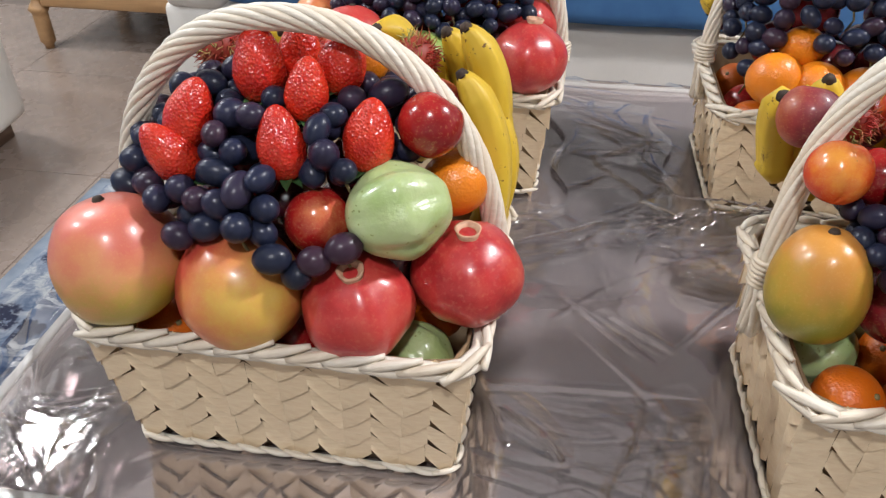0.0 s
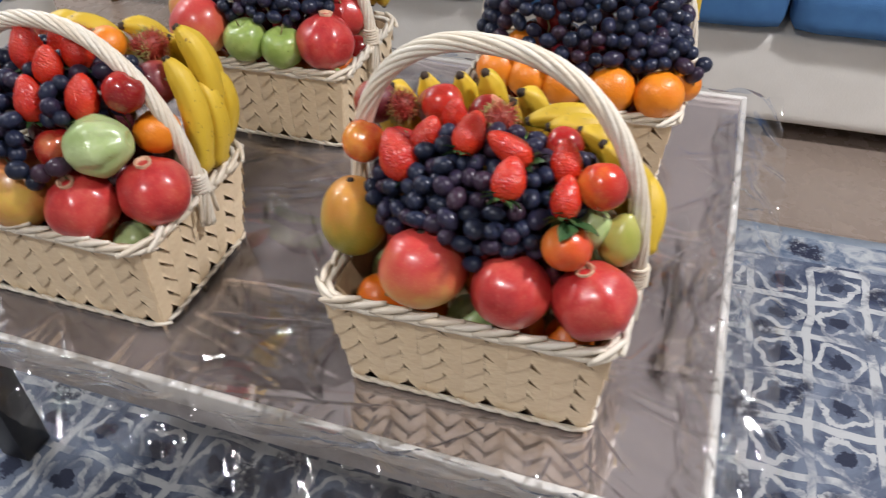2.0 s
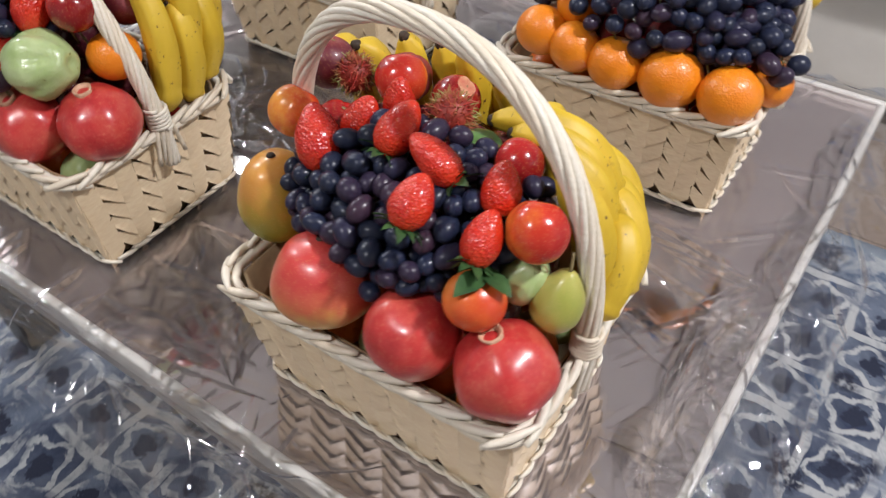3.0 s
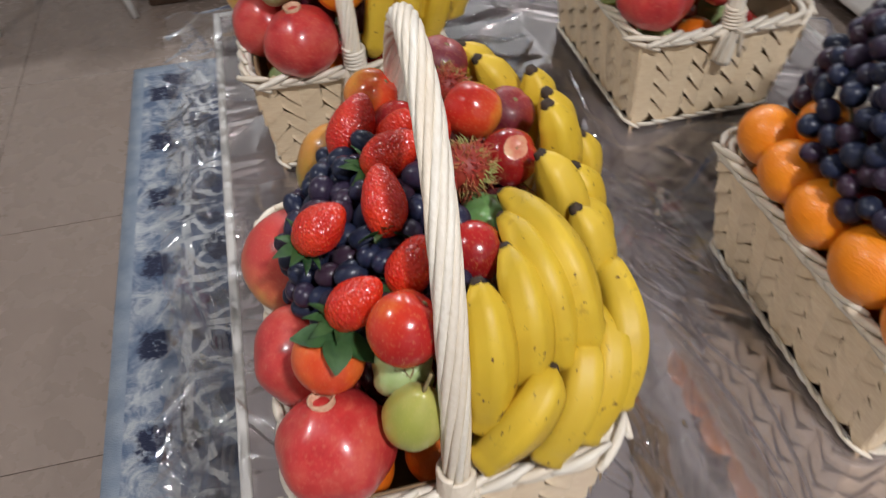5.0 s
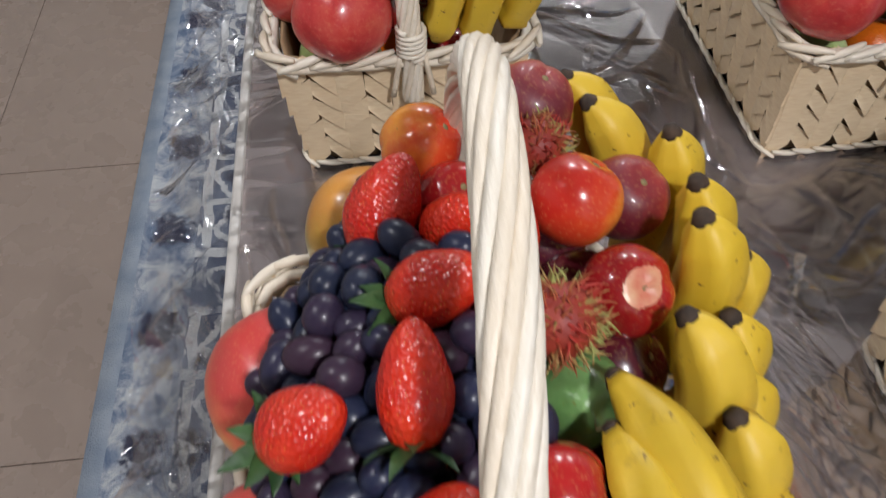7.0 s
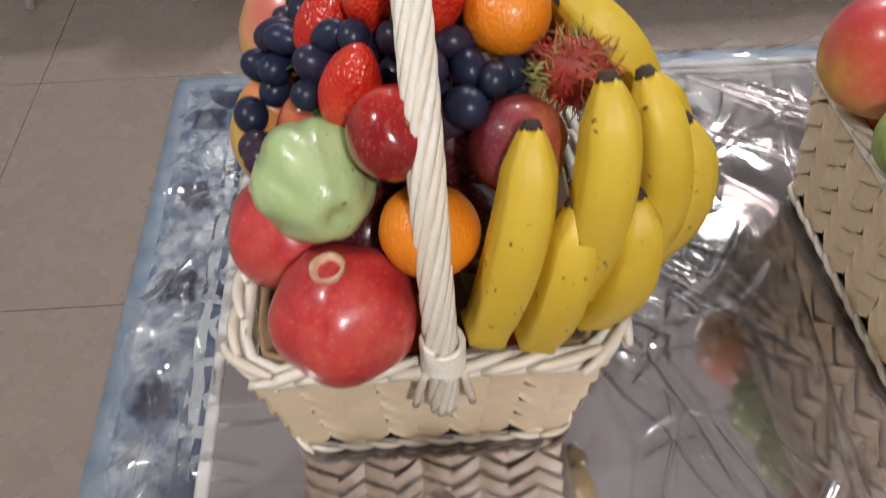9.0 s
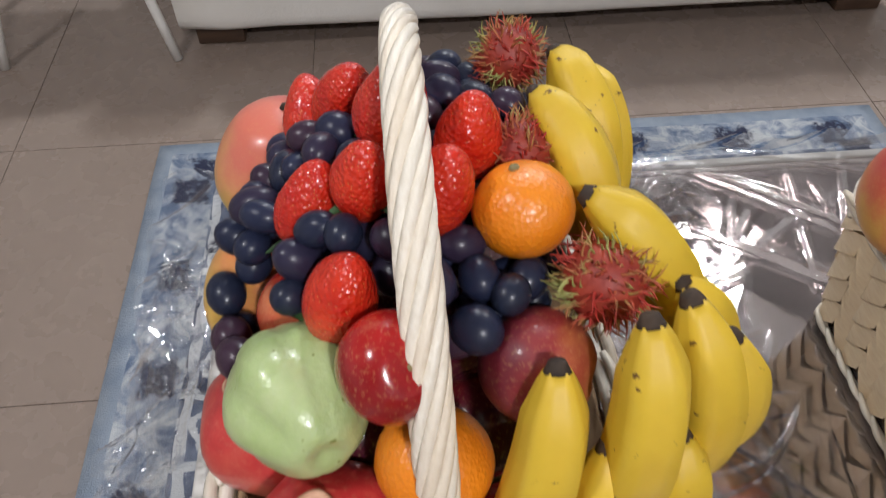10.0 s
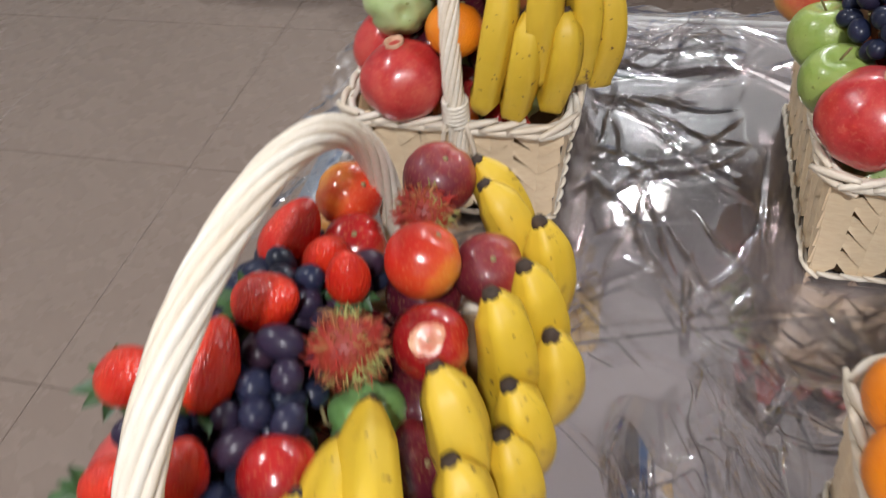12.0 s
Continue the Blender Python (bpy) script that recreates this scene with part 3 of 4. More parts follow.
def build_basket(rise, feet, crown, shift, rounding, turns):
    b = empty("wicker_basket", (0, 0, 0))
    # added inside shell, open at the top; its brown holds the shade of the gaps
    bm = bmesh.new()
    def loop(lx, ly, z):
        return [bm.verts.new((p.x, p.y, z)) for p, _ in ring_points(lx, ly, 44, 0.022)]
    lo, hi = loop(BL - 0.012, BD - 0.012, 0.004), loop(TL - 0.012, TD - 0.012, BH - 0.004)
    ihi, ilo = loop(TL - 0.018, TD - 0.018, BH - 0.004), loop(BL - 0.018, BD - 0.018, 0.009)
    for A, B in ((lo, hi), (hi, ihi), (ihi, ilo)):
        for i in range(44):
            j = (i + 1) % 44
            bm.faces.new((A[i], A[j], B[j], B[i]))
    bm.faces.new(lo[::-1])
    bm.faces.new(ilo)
    part("liner", bm, SHADED_LINING, b, "added inner shell, coloured dark brown for the shade behind the weave")
    # woven splints on the four sides
    for k in range(4):
        l0, l1, d0, d1 = (BL, TL, BD, TD) if k % 2 == 0 else (BD, TD, BL, TL)
        out = (d1 - d0) / 2
        tilt = math.atan2(out, BH)
        n = round((l0 + l1) / 2 / CELL)
        for r in range(ROWS):
            t = (r + 0.5) / ROWS
            ln = l0 + (l1 - l0) * t
            step = ln / n
            for i in range(n):
                x = -ln / 2 + (i + 0.5) * step
                y = -(d0 + (d1 - d0) * t) / 2 + 0.0005
                m = Matrix.Rotation(k * math.pi / 2, 4, "Z") @ Matrix.Translation((x, y, 0.006 + t * (BH - 0.012))) @ Matrix.Rotation(tilt, 4, "X")
                m = m @ Matrix.Rotation(random.uniform(-0.05, 0.05), 4, "Y")
                sc = Matrix.Diagonal((step / CELL, random.uniform(0.7, 1.4), random.uniform(0.92, 1.06), 1))
                share("splint", T_UP if i % 2 == 0 else T_DOWN, b, m @ sc)
    # corner posts under the braid
    rim = part("braided_rim", tube(bmesh.new(), [p + Vector((0, 0, BH - 0.002)) for p, _ in ring_points(TL + 0.002, TD + 0.002, 60, 0.03)] + [ring_points(TL + 0.002, TD + 0.002, 60, 0.03)[0][0] + Vector((0, 0, BH - 0.002))], 0.0052, 8), CANE, b, "thick braided cane rim")
    for layer, (dz, grow, lean) in enumerate(((0.002, 0.012, 0.20), (-0.007, 0.010, -0.16))):
        for p, a in ring_points(TL + grow, TD + grow, 38, 0.034):
            m = Matrix.Translation(p + Vector((0, 0, BH + dz + random.uniform(-0.0012, 0.0012)))) @ Matrix.Rotation(a, 4, "Z") @ Matrix.Rotation(-lean + random.uniform(-0.06, 0.06), 4, "Y") @ Matrix.Rotation(0.14, 4, "Z")
            share("cane", RIM_CANE, rim, m)
    foot = part("twined_foot", tube(bmesh.new(), [p + Vector((0, 0, 0.0045)) for p, _ in ring_points(BL + 0.004, BD + 0.004, 60)] + [ring_points(BL + 0.004, BD + 0.004, 60)[0][0] + Vector((0, 0, 0.0045))], 0.0032, 8), CANE, b, "twined cane foot band")
    for p, a in ring_points(BL + 0.009, BD + 0.009, 44):
        m = Matrix.Translation(p + Vector((0, 0, 0.008))) @ Matrix.Rotation(a, 4, "Z") @ Matrix.Rotation(0.2, 4, "Y")
        share("cane", FOOT_CANE, foot, m)
    # twisted handle
    line = arch(TL / 2 + 0.006, rise, feet[0], feet[1], crown, shift, rounding[0], rounding[1], 150)
    line = [p + Vector((0, 0, BH + 0.004)) for p in line]
    line = [Vector((line[0].x, feet[0], BH - 0.05 + 0.054 * i / 8)) for i in range(8)] + line + [Vector((line[-1].x, feet[1], BH + 0.004 - 0.054 * i / 8)) for i in range(1, 9)]
    core = part("handle", tube(bmesh.new(), line, 0.0065, 8), CANE, b, "arched handle of twisted cane strands")
    strands = 9
    n = len(line)
    for k in range(strands):
        pts = []
        for i, p in enumerate(line):
            d = (line[min(i + 1, n - 1)] - line[max(i - 1, 0)]).normalized()
            side = Vector((0, 1, 0))
            nor = d.cross(side)
            ph = 2 * math.pi * k / strands + i / n * 2 * math.pi * turns
            fl = 0.0078 * (1 + 0.03 * math.sin(i * 0.21 + k))
            pts.append(p + (side * math.cos(ph) + nor * math.sin(ph)) * fl)
        part("strand", tube(bmesh.new(), pts, 0.0034, 7), CANE, core)
    for s, foot_y in ((-1, feet[0]), (1, feet[1])):
        bm = bmesh.new()
        pts = []
        for i in range(90):
            a = i / 90 * 2 * math.pi * 6
            pts.append(Vector((s * (TL / 2 + 0.006) + 0.0128 * math.cos(a), foot_y + 0.0128 * math.sin(a), BH + 0.004 + 0.030 * i / 90)))
        tube(bm, pts, 0.0025, 6)
        part("binding", bm, CANE, b, "cane binding round the handle's foot")
        for dy in (-0.012, 0.0, 0.012):
            bm = bmesh.new()
            tube(bm, [Vector((s * (TL / 2 + 0.013 - 0.018 * t / BH * 0.55), foot_y + dy * (1 + t * 14), BH + 0.006 - t)) for t in (0.0, 0.012, 0.024, 0.036, 0.048)], 0.0030, 6)
            part("tie", bm, CANE, b)
    return b


BASKETS = ((-0.048, -0.008, 0.0, 0.228, (0.008, 0.008), -0.008, 0.0, (0.94, 0.97), 4.0),
           (0.5425, -0.007, 0.5, 0.261, (0.020, -0.010), 0.008, -0.008, (0.9, 0.72), 2.3),
           (-0.006, 0.497, 1.0, 0.240, (0.0, 0.0), 0.0, 0.0, (0.94, 0.97), 3.6),
           (0.55, 0.502, 0.5, 0.275, (0.03, 0.03), 0.0, 0.0, (0.94, 0.97), 3.2))
for bx, by, rz, rise, feet, crown, shift, rounding, turns in BASKETS:
    basket = build_basket(rise, feet, crown, shift, rounding, turns)
    basket.matrix_basis = pose(bx, by, TZ + 0.002, 0, 0, rz)
    tagged(basket, "pale woven willow basket with twisted arched handle, full of fruit", "basket", "fruit baskets on the table")

# ---- fruit kinds ----
SOLID = []          # (place, radius) of every larger fruit


def note(at, r):
    SOLID.append((Vector(at), r))


def fruit_mesh(name, shape, mat, segs=32, rings=20):
    bm = ball(bmesh.new(), 1.0, segs, rings, shape)
    me = bpy.data.meshes.new(name)
    bm.to_mesh(me)
    bm.free()
    me.materials.append(mat)
    me.shade_smooth()
    return me


def lay(name, bm, mat, at, r, axis, spin, label, cat, group):
    ob = part(name, bm, mat, None, "", True, aim(at, axis, spin))
    note(at, r)
    return tagged(ob, label, cat, group)


def pomegranate(at, r, axis=(0, 0, 1), spin=0):
    def shape(v):
        k = 1 + 0.035 * math.cos(5.5 * math.atan2(v.y, v.x)) * (1 - v.z * v.z) + 0.02 * noise.noise(v * 2 + Vector(at) * 9)
        v = v * k
        v.z *= 0.93
        if v.z > 0.8:
            v.z += 0.25 * (v.z - 0.8)
        return v
    ob = lay("pomegranate", ball(bmesh.new(), r, 40, 28, shape), POM, at, r, axis, spin, "glossy red pomegranate with open crown, lying in the basket", "pomegranate", "pomegranates")
    bm = bmesh.new()
    rings = []
    for rr, z in ((0.25, 0.86), (0.20, 0.95), (0.235, 1.04), (0.19, 1.04), (0.15, 0.95), (0.02, 0.91)):
        rings.append([bm.verts.new((rr * r * math.cos(a) * (1 + 0.03 * math.sin(5 * a + r * 900)), rr * r * math.sin(a) * (1 + 0.03 * math.sin(5 * a + r * 900)), z * r)) for a in (2 * math.pi * k / 24 for k in range(24))])
    for a, b in zip(rings, rings[1:]):
        for k in range(24):
            bm.faces.new((a[k], a[(k + 1) % 24], b[(k + 1) % 24], b[k]))
    bm.faces.new(rings[-1])
    part("crown", bm, CROWN, ob, "dry cut crown ring")
    return ob


def mango(at, r, mat, axis=(0, 0.2, 1), spin=0, stretch=(1, 0.95, 1.0), word="red and yellow mango"):
    def shape(v):
        v = v * (1 + 0.05 * noise.noise(v * 1.4 + Vector(at) * 7))
        w = 1 - 0.12 * v.z
        if v.z > 0.75:
            v.z -= 0.35 * (v.z - 0.75)
        return Vector((v.x * w * stretch[0], v.y * w * stretch[1], v.z * stretch[2]))
    ob = lay("mango", ball(bmesh.new(), r, 36, 24, shape), mat, at, r, axis, spin, "large ripe " + word + " resting in the basket", "mango", "mangoes")
    bm = tube(bmesh.new(), [Vector((0, 0, r * stretch[2] * (0.86 + 0.03 * i))) for i in range(4)], lambda t: 0.006 * (1 - 0.4 * t), 9)
    part("stalk_scar", bm, TIP, ob, "small dark stalk scar")
    return ob


def stone_fruit(name, at, r, mat, label, axis=(0, 0, 1), spin=0, cleft=0.09, pale=0.0):
    """Nectarine, peach or plum: round, with a seam and a dimple."""
    def shape(v):
        a = math.atan2(v.y, v.x)
        k = 1 - cleft * math.exp(-(a / 0.22) ** 2) * (1 - abs(v.z)) ** 0.3
        k *= 1 - 0.16 * math.exp(-((1 - v.z) / 0.07))
        return v * k * (1 + 0.03 * noise.noise(v * 1.7 + Vector(at) * 5))
    ob = lay(name, ball(bmesh.new(), r, 36, 24, shape), mat, at, r, axis, spin, label, name, name + "s")
    bm = tube(bmesh.new(), [Vector((0, 0, r * (0.80 + 0.02 * i))) for i in range(4)], 0.0022, 7)
    part("stalk", bm, STALK, ob)
    if pale:
        bm = ball(bmesh.new(), 1.0, 96, 90)
        gone = [v for v in bm.verts if v.co.z < 1 - pale * (1 + 0.5 * noise.noise(v.co * 2.1 + Vector((0.4, 0, 0))))]
        bmesh.ops.delete(bm, geom=gone, context="VERTS")
        for v in bm.verts:
            v.co = shape(v.co.copy()) * (r * 1.012)
        part("stalk_end", bm, CREAM, ob, "pale cream skin round the stalk")
    return ob


def citrus(name, at, r, mat, label, axis=(0, 0, 1), spin=0, leaf=False):
    def shape(v):
        k = 1 - 0.05 * math.exp(-((1 - v.z) / 0.05)) + 0.012 * noise.noise(v * 3 + Vector(at) * 5)
        return Vector((v.x * k, v.y * k, v.z * k * 0.93))
    ob = lay(name, ball(bmesh.new(), r, 32, 22, shape), mat, at, r, axis, spin, label, name, name + "s")
    bm = bmesh.new()
    if leaf:
        leaves(bm, r * 0.95, 4, 0.029, 0.021, 0.15)
        part("calyx", bm, LEAF, ob, "green leafy calyx")
    else:
        bmesh.ops.create_cone(bm, cap_ends=True, segments=6, radius1=0.0035, radius2=0.0022, depth=0.003, matrix=Matrix.Translation((0, 0, r * 0.895)))
        part("navel", bm, STALK, ob, "small dry stalk button")
    return ob


def leaves(bm, z, n, length, width, lift):
    """A whorl of pointed leaves at height z, curling outwards from one shared centre."""
    hub = bm.verts.new((0, 0, z))
    for k in range(n):
        a = 2 * math.pi * k / n + random.uniform(-0.25, 0.25)
        ln = length * random.uniform(0.75, 1.15)
        li = lift + random.uniform(-0.25, 0.3)
        u, s = Vector((math.cos(a), math.sin(a), 0)), Vector((-math.sin(a), math.cos(a), 0))
        last = None
        for i in range(1, 6):
            t = i / 5
            w = width * math.sin(math.pi * min(0.97, 0.12 + 0.85 * t)) * 0.5
            c = u * (ln * t) + Vector((0, 0, z + ln * (li * t - 0.5 * t * t)))
            row = [bm.verts.new(c - s * w + Vector((0, 0, 0.0015))), bm.verts.new(c), bm.verts.new(c + s * w + Vector((0, 0, 0.0015)))]
            if not last:
                bm.faces.new((hub, row[1], row[0]))
                bm.faces.new((hub, row[2], row[1]))
            else:
                bm.faces.new((last[0], last[1], row[1], row[0]))
                bm.faces.new((last[1], last[2], row[2], row[1]))
            last = row


def strawberry(at, r, axis=(0, 0, 1), spin=0, ln=1.36):
    """The tip points along the axis, the calyx sits at the other end."""
    def shape(v):
        t = (v.z + 1) / 2
        w = (1.12 * math.sqrt(max(0.0, 1 - v.z * v.z)) * (1.0 - 0.42 * t)) / max(1e-4, math.sqrt(max(1e-8, 1 - v.z * v.z)))
        k = 1 + 0.07 * noise.noise(v * 1.6 + Vector(at) * 11)
        return Vector((v.x * w * k, v.y * w * 0.92 * k, v.z * ln * 0.95 - 0.06 * (v.z < -0.8)))
    at, r = Vector(at), r * 1.12
    ob = lay("strawberry", ball(bmesh.new(), r, 28, 22, shape), STRAW, at, r, axis, spin, "ripe red strawberry with green calyx among the grapes", "strawberry", "strawberries")
    bm = bmesh.new()
    leaves(bm, -r * ln * 0.93, 9, 0.022, 0.010, 0.2)
    part("calyx", bm, LEAF, ob, "green leafy calyx")
    return ob


def guava(at, r, axis, spin=0, mat=None):
    def shape(v):
        a = math.atan2(v.y, v.x)
        k = 1 + 0.20 * (abs(math.sin(3 * a + 0.4 * v.z)) ** 0.6 - 0.6) * (1 - abs(v.z)) ** 0.35 + 0.06 * noise.noise(v * 1.8 + Vector(at) * 3)
        w = 1 - 0.20 * max(0, v.z)
        k2 = 1 - 0.22 * math.exp(-((1 - v.z) / 0.05))
        return Vector((v.x * w * k, v.y * w * k, v.z * 1.2 * k2))
    ob = lay("guava", ball(bmesh.new(), r, 40, 28, shape), mat or GUAVA, at, r, axis, spin, "pale green ribbed guava leaning on the pomegranates", "guava", "guavas")
    bm = bmesh.new()
    leaves(bm, r * 0.86, 5, 0.010, 0.007, 0.6)
    part("blossom_end", bm, STALK, ob, "dry brown blossom end")
    return ob


def apple(at, r, axis, spin=0):
    def shape(v):
        k = 1 - 0.28 * math.exp(-((1 - v.z) / 0.07)) - 0.1 * math.exp(-((1 + v.z) / 0.07))
        w = 1 + 0.03 * math.cos(5 * math.atan2(v.y, v.x)) * (v.z < 0)
        return Vector((v.x * w * (1 + 0.06 * v.z), v.y * w * (1 + 0.06 * v.z), v.z)) * k
    ob = lay("apple", ball(bmesh.new(), r, 32, 24, shape), APPLE, at, r, axis, spin, "glossy green apple in the basket's front row", "apple", "green apples")
    part("stalk", tube(bmesh.new(), [Vector((0.002 * i, 0, r * 0.72 + 0.004 * i)) for i in range(5)], 0.0013, 6), STALK, ob)
    return ob


def pear(at, r, axis, spin=0):
    def shape(v):
        t = (v.z + 1) / 2
        w = 1.05 - 0.45 * t ** 1.6
        return Vector((v.x * w, v.y * w, v.z * 1.3)) * (1 + 0.03 * noise.noise(v * 2))
    ob = lay("pear", ball(bmesh.new(), r, 30, 22, shape), PEAR, at, r, axis, spin, "yellow-green pear with a pink blush beside the handle", "pear", "pears")
    part("stalk", tube(bmesh.new(), [Vector((0.0015 * i, 0, r * 1.25 + 0.004 * i)) for i in range(5)], 0.0015, 6), STALK, ob)
    return ob


def rambutan(at, r, axis=(0, 0, 1), spin=0):
    ob = lay("rambutan", ball(bmesh.new(), r * 0.86, 22, 16, None), HUSK, at, r, axis, spin, "hairy red rambutan with green-tipped spines", "rambutan", "rambutans")
    bm = bmesh.new()
    n = 330
    for i in range(n):
        z = 1 - 2 * (i + 0.5) / n
        a = i * 2.39996 + random.uniform(-0.2, 0.2)
        d = Vector((math.sqrt(1 - z * z) * math.cos(a), math.sqrt(1 - z * z) * math.sin(a), z))
        s = Vector((random.uniform(-1, 1), random.uniform(-1, 1), random.uniform(-1, 1)))
        s = (s - d * s.dot(d)) * 0.9
        ln = r * random.uniform(0.24, 0.46)
        pts = [d * r * 0.8 + d * ln * t + s * ln * t * t for t in (0, 0.35, 0.7, 1.0)]
        tube(bm, pts, lambda t: 0.0010 * (1.15 - t), 3, False)
    tagged(part("hair", bm, SPINE, ob, "soft curling spines"), kind="stuff")
    return ob


def banana(tip, end, bulge, r=0.0172, spin=0):
    """A banana from its dark tip to its other end, bowed by the vector bulge."""
    tip, end, bulge = Vector(tip), Vector(end), Vector(bulge)
    base = tip.lerp(end, 0.5)
    n = 26
    ctrl = base + Vector((bulge.x, bulge.y * 0.62, bulge.z))
    pts = []
    for i in range(n + 1):
        t = i / n
        p = tip * (1 - t) ** 2 + ctrl * 2 * t * (1 - t) + end * t * t
        pts.append(p - base)

    def prof(t):
        if t < 0.16:
            return r * (0.33 + 0.55 * (t / 0.16) ** 0.8)
        if t > 0.88:
            return r * (1 - 0.72 * ((t - 0.88) / 0.12) ** 1.6)
        return r * (0.88 + 0.16 * math.sin(math.pi * (t - 0.16) / 0.72))
    bm = bmesh.new()
    rings, last = [], None
    for i, p in enumerate(pts):
        d = (pts[min(i + 1, n)] - pts[max(i - 1, 0)]).normalized()
        s = (bulge - d * bulge.dot(d)).normalized()
        t = d.cross(s)
        row = []
        for k in range(15):
            a = 2 * math.pi * k / 15 + radians(spin)
            five = 1 + 0.12 * math.cos(5 * a)
            row.append(bm.verts.new(p + (s * math.cos(a) + t * math.sin(a)) * prof(i / n) * five))
        rings.append(row)
    for a, b in zip(rings, rings[1:]):
        for k in range(15):
            bm.faces.new((a[k], a[(k + 1) % 15], b[(k + 1) % 15], b[k]))
    bm.faces.new(rings[0][::-1])
    bm.faces.new(rings[-1])
    ob = part("banana", bm, BANANA, None, "", True, Matrix.Translation(base))
    for f in (0.2, 0.5, 0.8):
        note(base + pts[int(n * f)], r)
    d = (pts[0] - pts[1]).normalized()
    bm = tube(bmesh.new(), [pts[0] - d * 0.001 + d * 0.0018 * i for i in range(4)], lambda t: r * (0.385 - 0.15 * t), 10)
    part("tip", bm, TIP, ob, "blackened tip")
    d = (pts[-1] - pts[-2]).normalized()
    bm = tube(bmesh.new(), [pts[-1] - d * 0.002 + d * 0.0025 * i for i in range(3)], lambda t: r * (0.3 - 0.1 * t), 8)
    part("stem_end", bm, TIP, ob)
    return tagged(ob, "ripe yellow banana with dark tip and brown flecks", "banana", "bananas")


def grape_mesh(long):
    return fruit_mesh("grape", lambda v: Vector((v.x, v.y, v.z * long)), GRAPE, 16, 12)


GRAPES = (grape_mesh(1.12), grape_mesh(1.25), grape_mesh(1.4))


def mound(u, v, top, ru=0.19, rv=0.155, v0=0.02):
    k = 1 - (u / ru) ** 2 - ((v - v0) / rv) ** 2
    return 0.60 + top * math.sqrt(k) if k > 0 else None


def grape_bunch(centre, region, top, r, count, label, ru=0.19, rv=0.155, v0=0.02, seed=1, low=0.69):
    """Grapes heaped on the mound over a basket, inside a region (u0, u1, v0, v1) round its centre, between the other fruit."""
    rnd = random.Random(seed)
    cx, cy = centre
    u0, u1, w0, w1 = region
    made = []
    bunch = empty("grape_bunch", (cx + (u0 + u1) / 2, cy + (w0 + w1) / 2, 0.7))
    org = bunch.matrix_basis.translation
    for layer, drop in ((0, 0.0), (1, 0.020)):
        tries = 0
        want = count if layer == 0 else min(300, count + count // 2)
        while len(made) < want and tries < 9000:
            tries += 1
            u, v = rnd.uniform(u0, u1), rnd.uniform(w0, w1)
            z = mound(u, v, top, ru, rv, v0)
            if z is None or z < low:
                continue
            p = Vector((cx + u, cy + v, z - drop + rnd.uniform(-0.006, 0.008)))
            rr = r * rnd.uniform(0.86, 1.1)
            if any((p - q).length < (rr + s) * 0.86 for q, s in made):
                continue
            if any((p - q).length < rr * 0.75 + s * 0.98 for q, s in SOLID):
                continue
            made.append((p, rr))
    for p, rr in made:
        e = Euler((rnd.uniform(0.7, 1.9), rnd.uniform(0, 3.1), rnd.uniform(0, 6.2)))
        m = Matrix.LocRotScale(p - org, e, (rr, rr, rr))
        share("grape", rnd.choice(GRAPES), bunch, m)
    bm = bmesh.new()
    for p, rr in made[::7]:
        q = p - org
        tube(bm, [q + Vector((0, 0.002, -0.012)), q + Vector((0.004, 0.004, -0.024)), q + Vector((0.0, 0.01, -0.04))], 0.0014, 5)
    tagged(part("stem", bm, STALK, bunch, "thin brown stems"), kind="stuff")
    return tagged(bunch, label, "grapes", "grape bunches")


def filler(centre, rows, kinds, z=0.552):
    """The lower layer of small fruit that shows between the large ones, and dark plums added for shaded gaps."""
    cx, cy = centre
    i = 0
    for v in (-0.078, -0.012, 0.055):
        for u in (-0.118, -0.06, 0.0, 0.06, 0.118):
            r = 0.0295
            at = (cx + u + random.uniform(-0.004, 0.004), cy + v * 0.98 + random.uniform(-0.003, 0.003), z + 0.015 + random.uniform(0, 0.008))
            k = kinds[i % len(kinds)]
            i += 1
            if k == "tangerine":
                citrus("tangerine", at, r, TANGERINE, "orange tangerine in the lower layer of the basket", (random.uniform(-1, 1), -0.5, 0.8))
            elif k == "guava":
                guava(at, r * 0.95, (random.uniform(-1, 1), 0.4, 0.5))
            else:
                stone_fruit("nectarine", at, r, NECT, "dark red nectarine in the lower layer of the basket", (random.uniform(-1, 1), 0.5, 0.6))
    # Made-up dark plums inside the heap, standing in for its shaded gaps.
    for v in (-0.035, 0.035):
        for u in (-0.085, -0.03, 0.03, 0.085):
            stone_fruit("plum", (cx + u, cy + v, 0.645), 0.033, GAP_PLUM, "dark plum added inside the heap for the shade in its gaps", (random.uniform(-1, 1), 0.5, 0.6))
    for u in (-0.05, 0.05):
        stone_fruit("plum", (cx + u, cy + 0.02, 0.70), 0.034, GAP_PLUM, "dark plum added inside the heap for the shade in its gaps", (random.uniform(-1, 1), 0.5, 0.6))


# ---- basket with mangoes, guava and strawberries (front, first) ----
A, B, C, D = [(b[0], b[1]) for b in BASKETS]
filler(A, 3, ("tangerine", "guava", "nectarine"))
mango((-0.184, -0.098, 0.662), 0.0565, ROSYMANGO, (-0.15, 0.1, 1), 20, (1.0, 0.95, 1.02))
mango((-0.079, -0.100, 0.645), 0.0545, MANGO, (0.1, 0.15, 1), 168, (1.02, 0.95, 0.98))
pomegranate((0.021, -0.100, 0.636), 0.047, (0.0, -0.28, 1), 10)
pomegranate((0.107, -0.061, 0.650), 0.047, (0.0, -0.1, 1), 60)
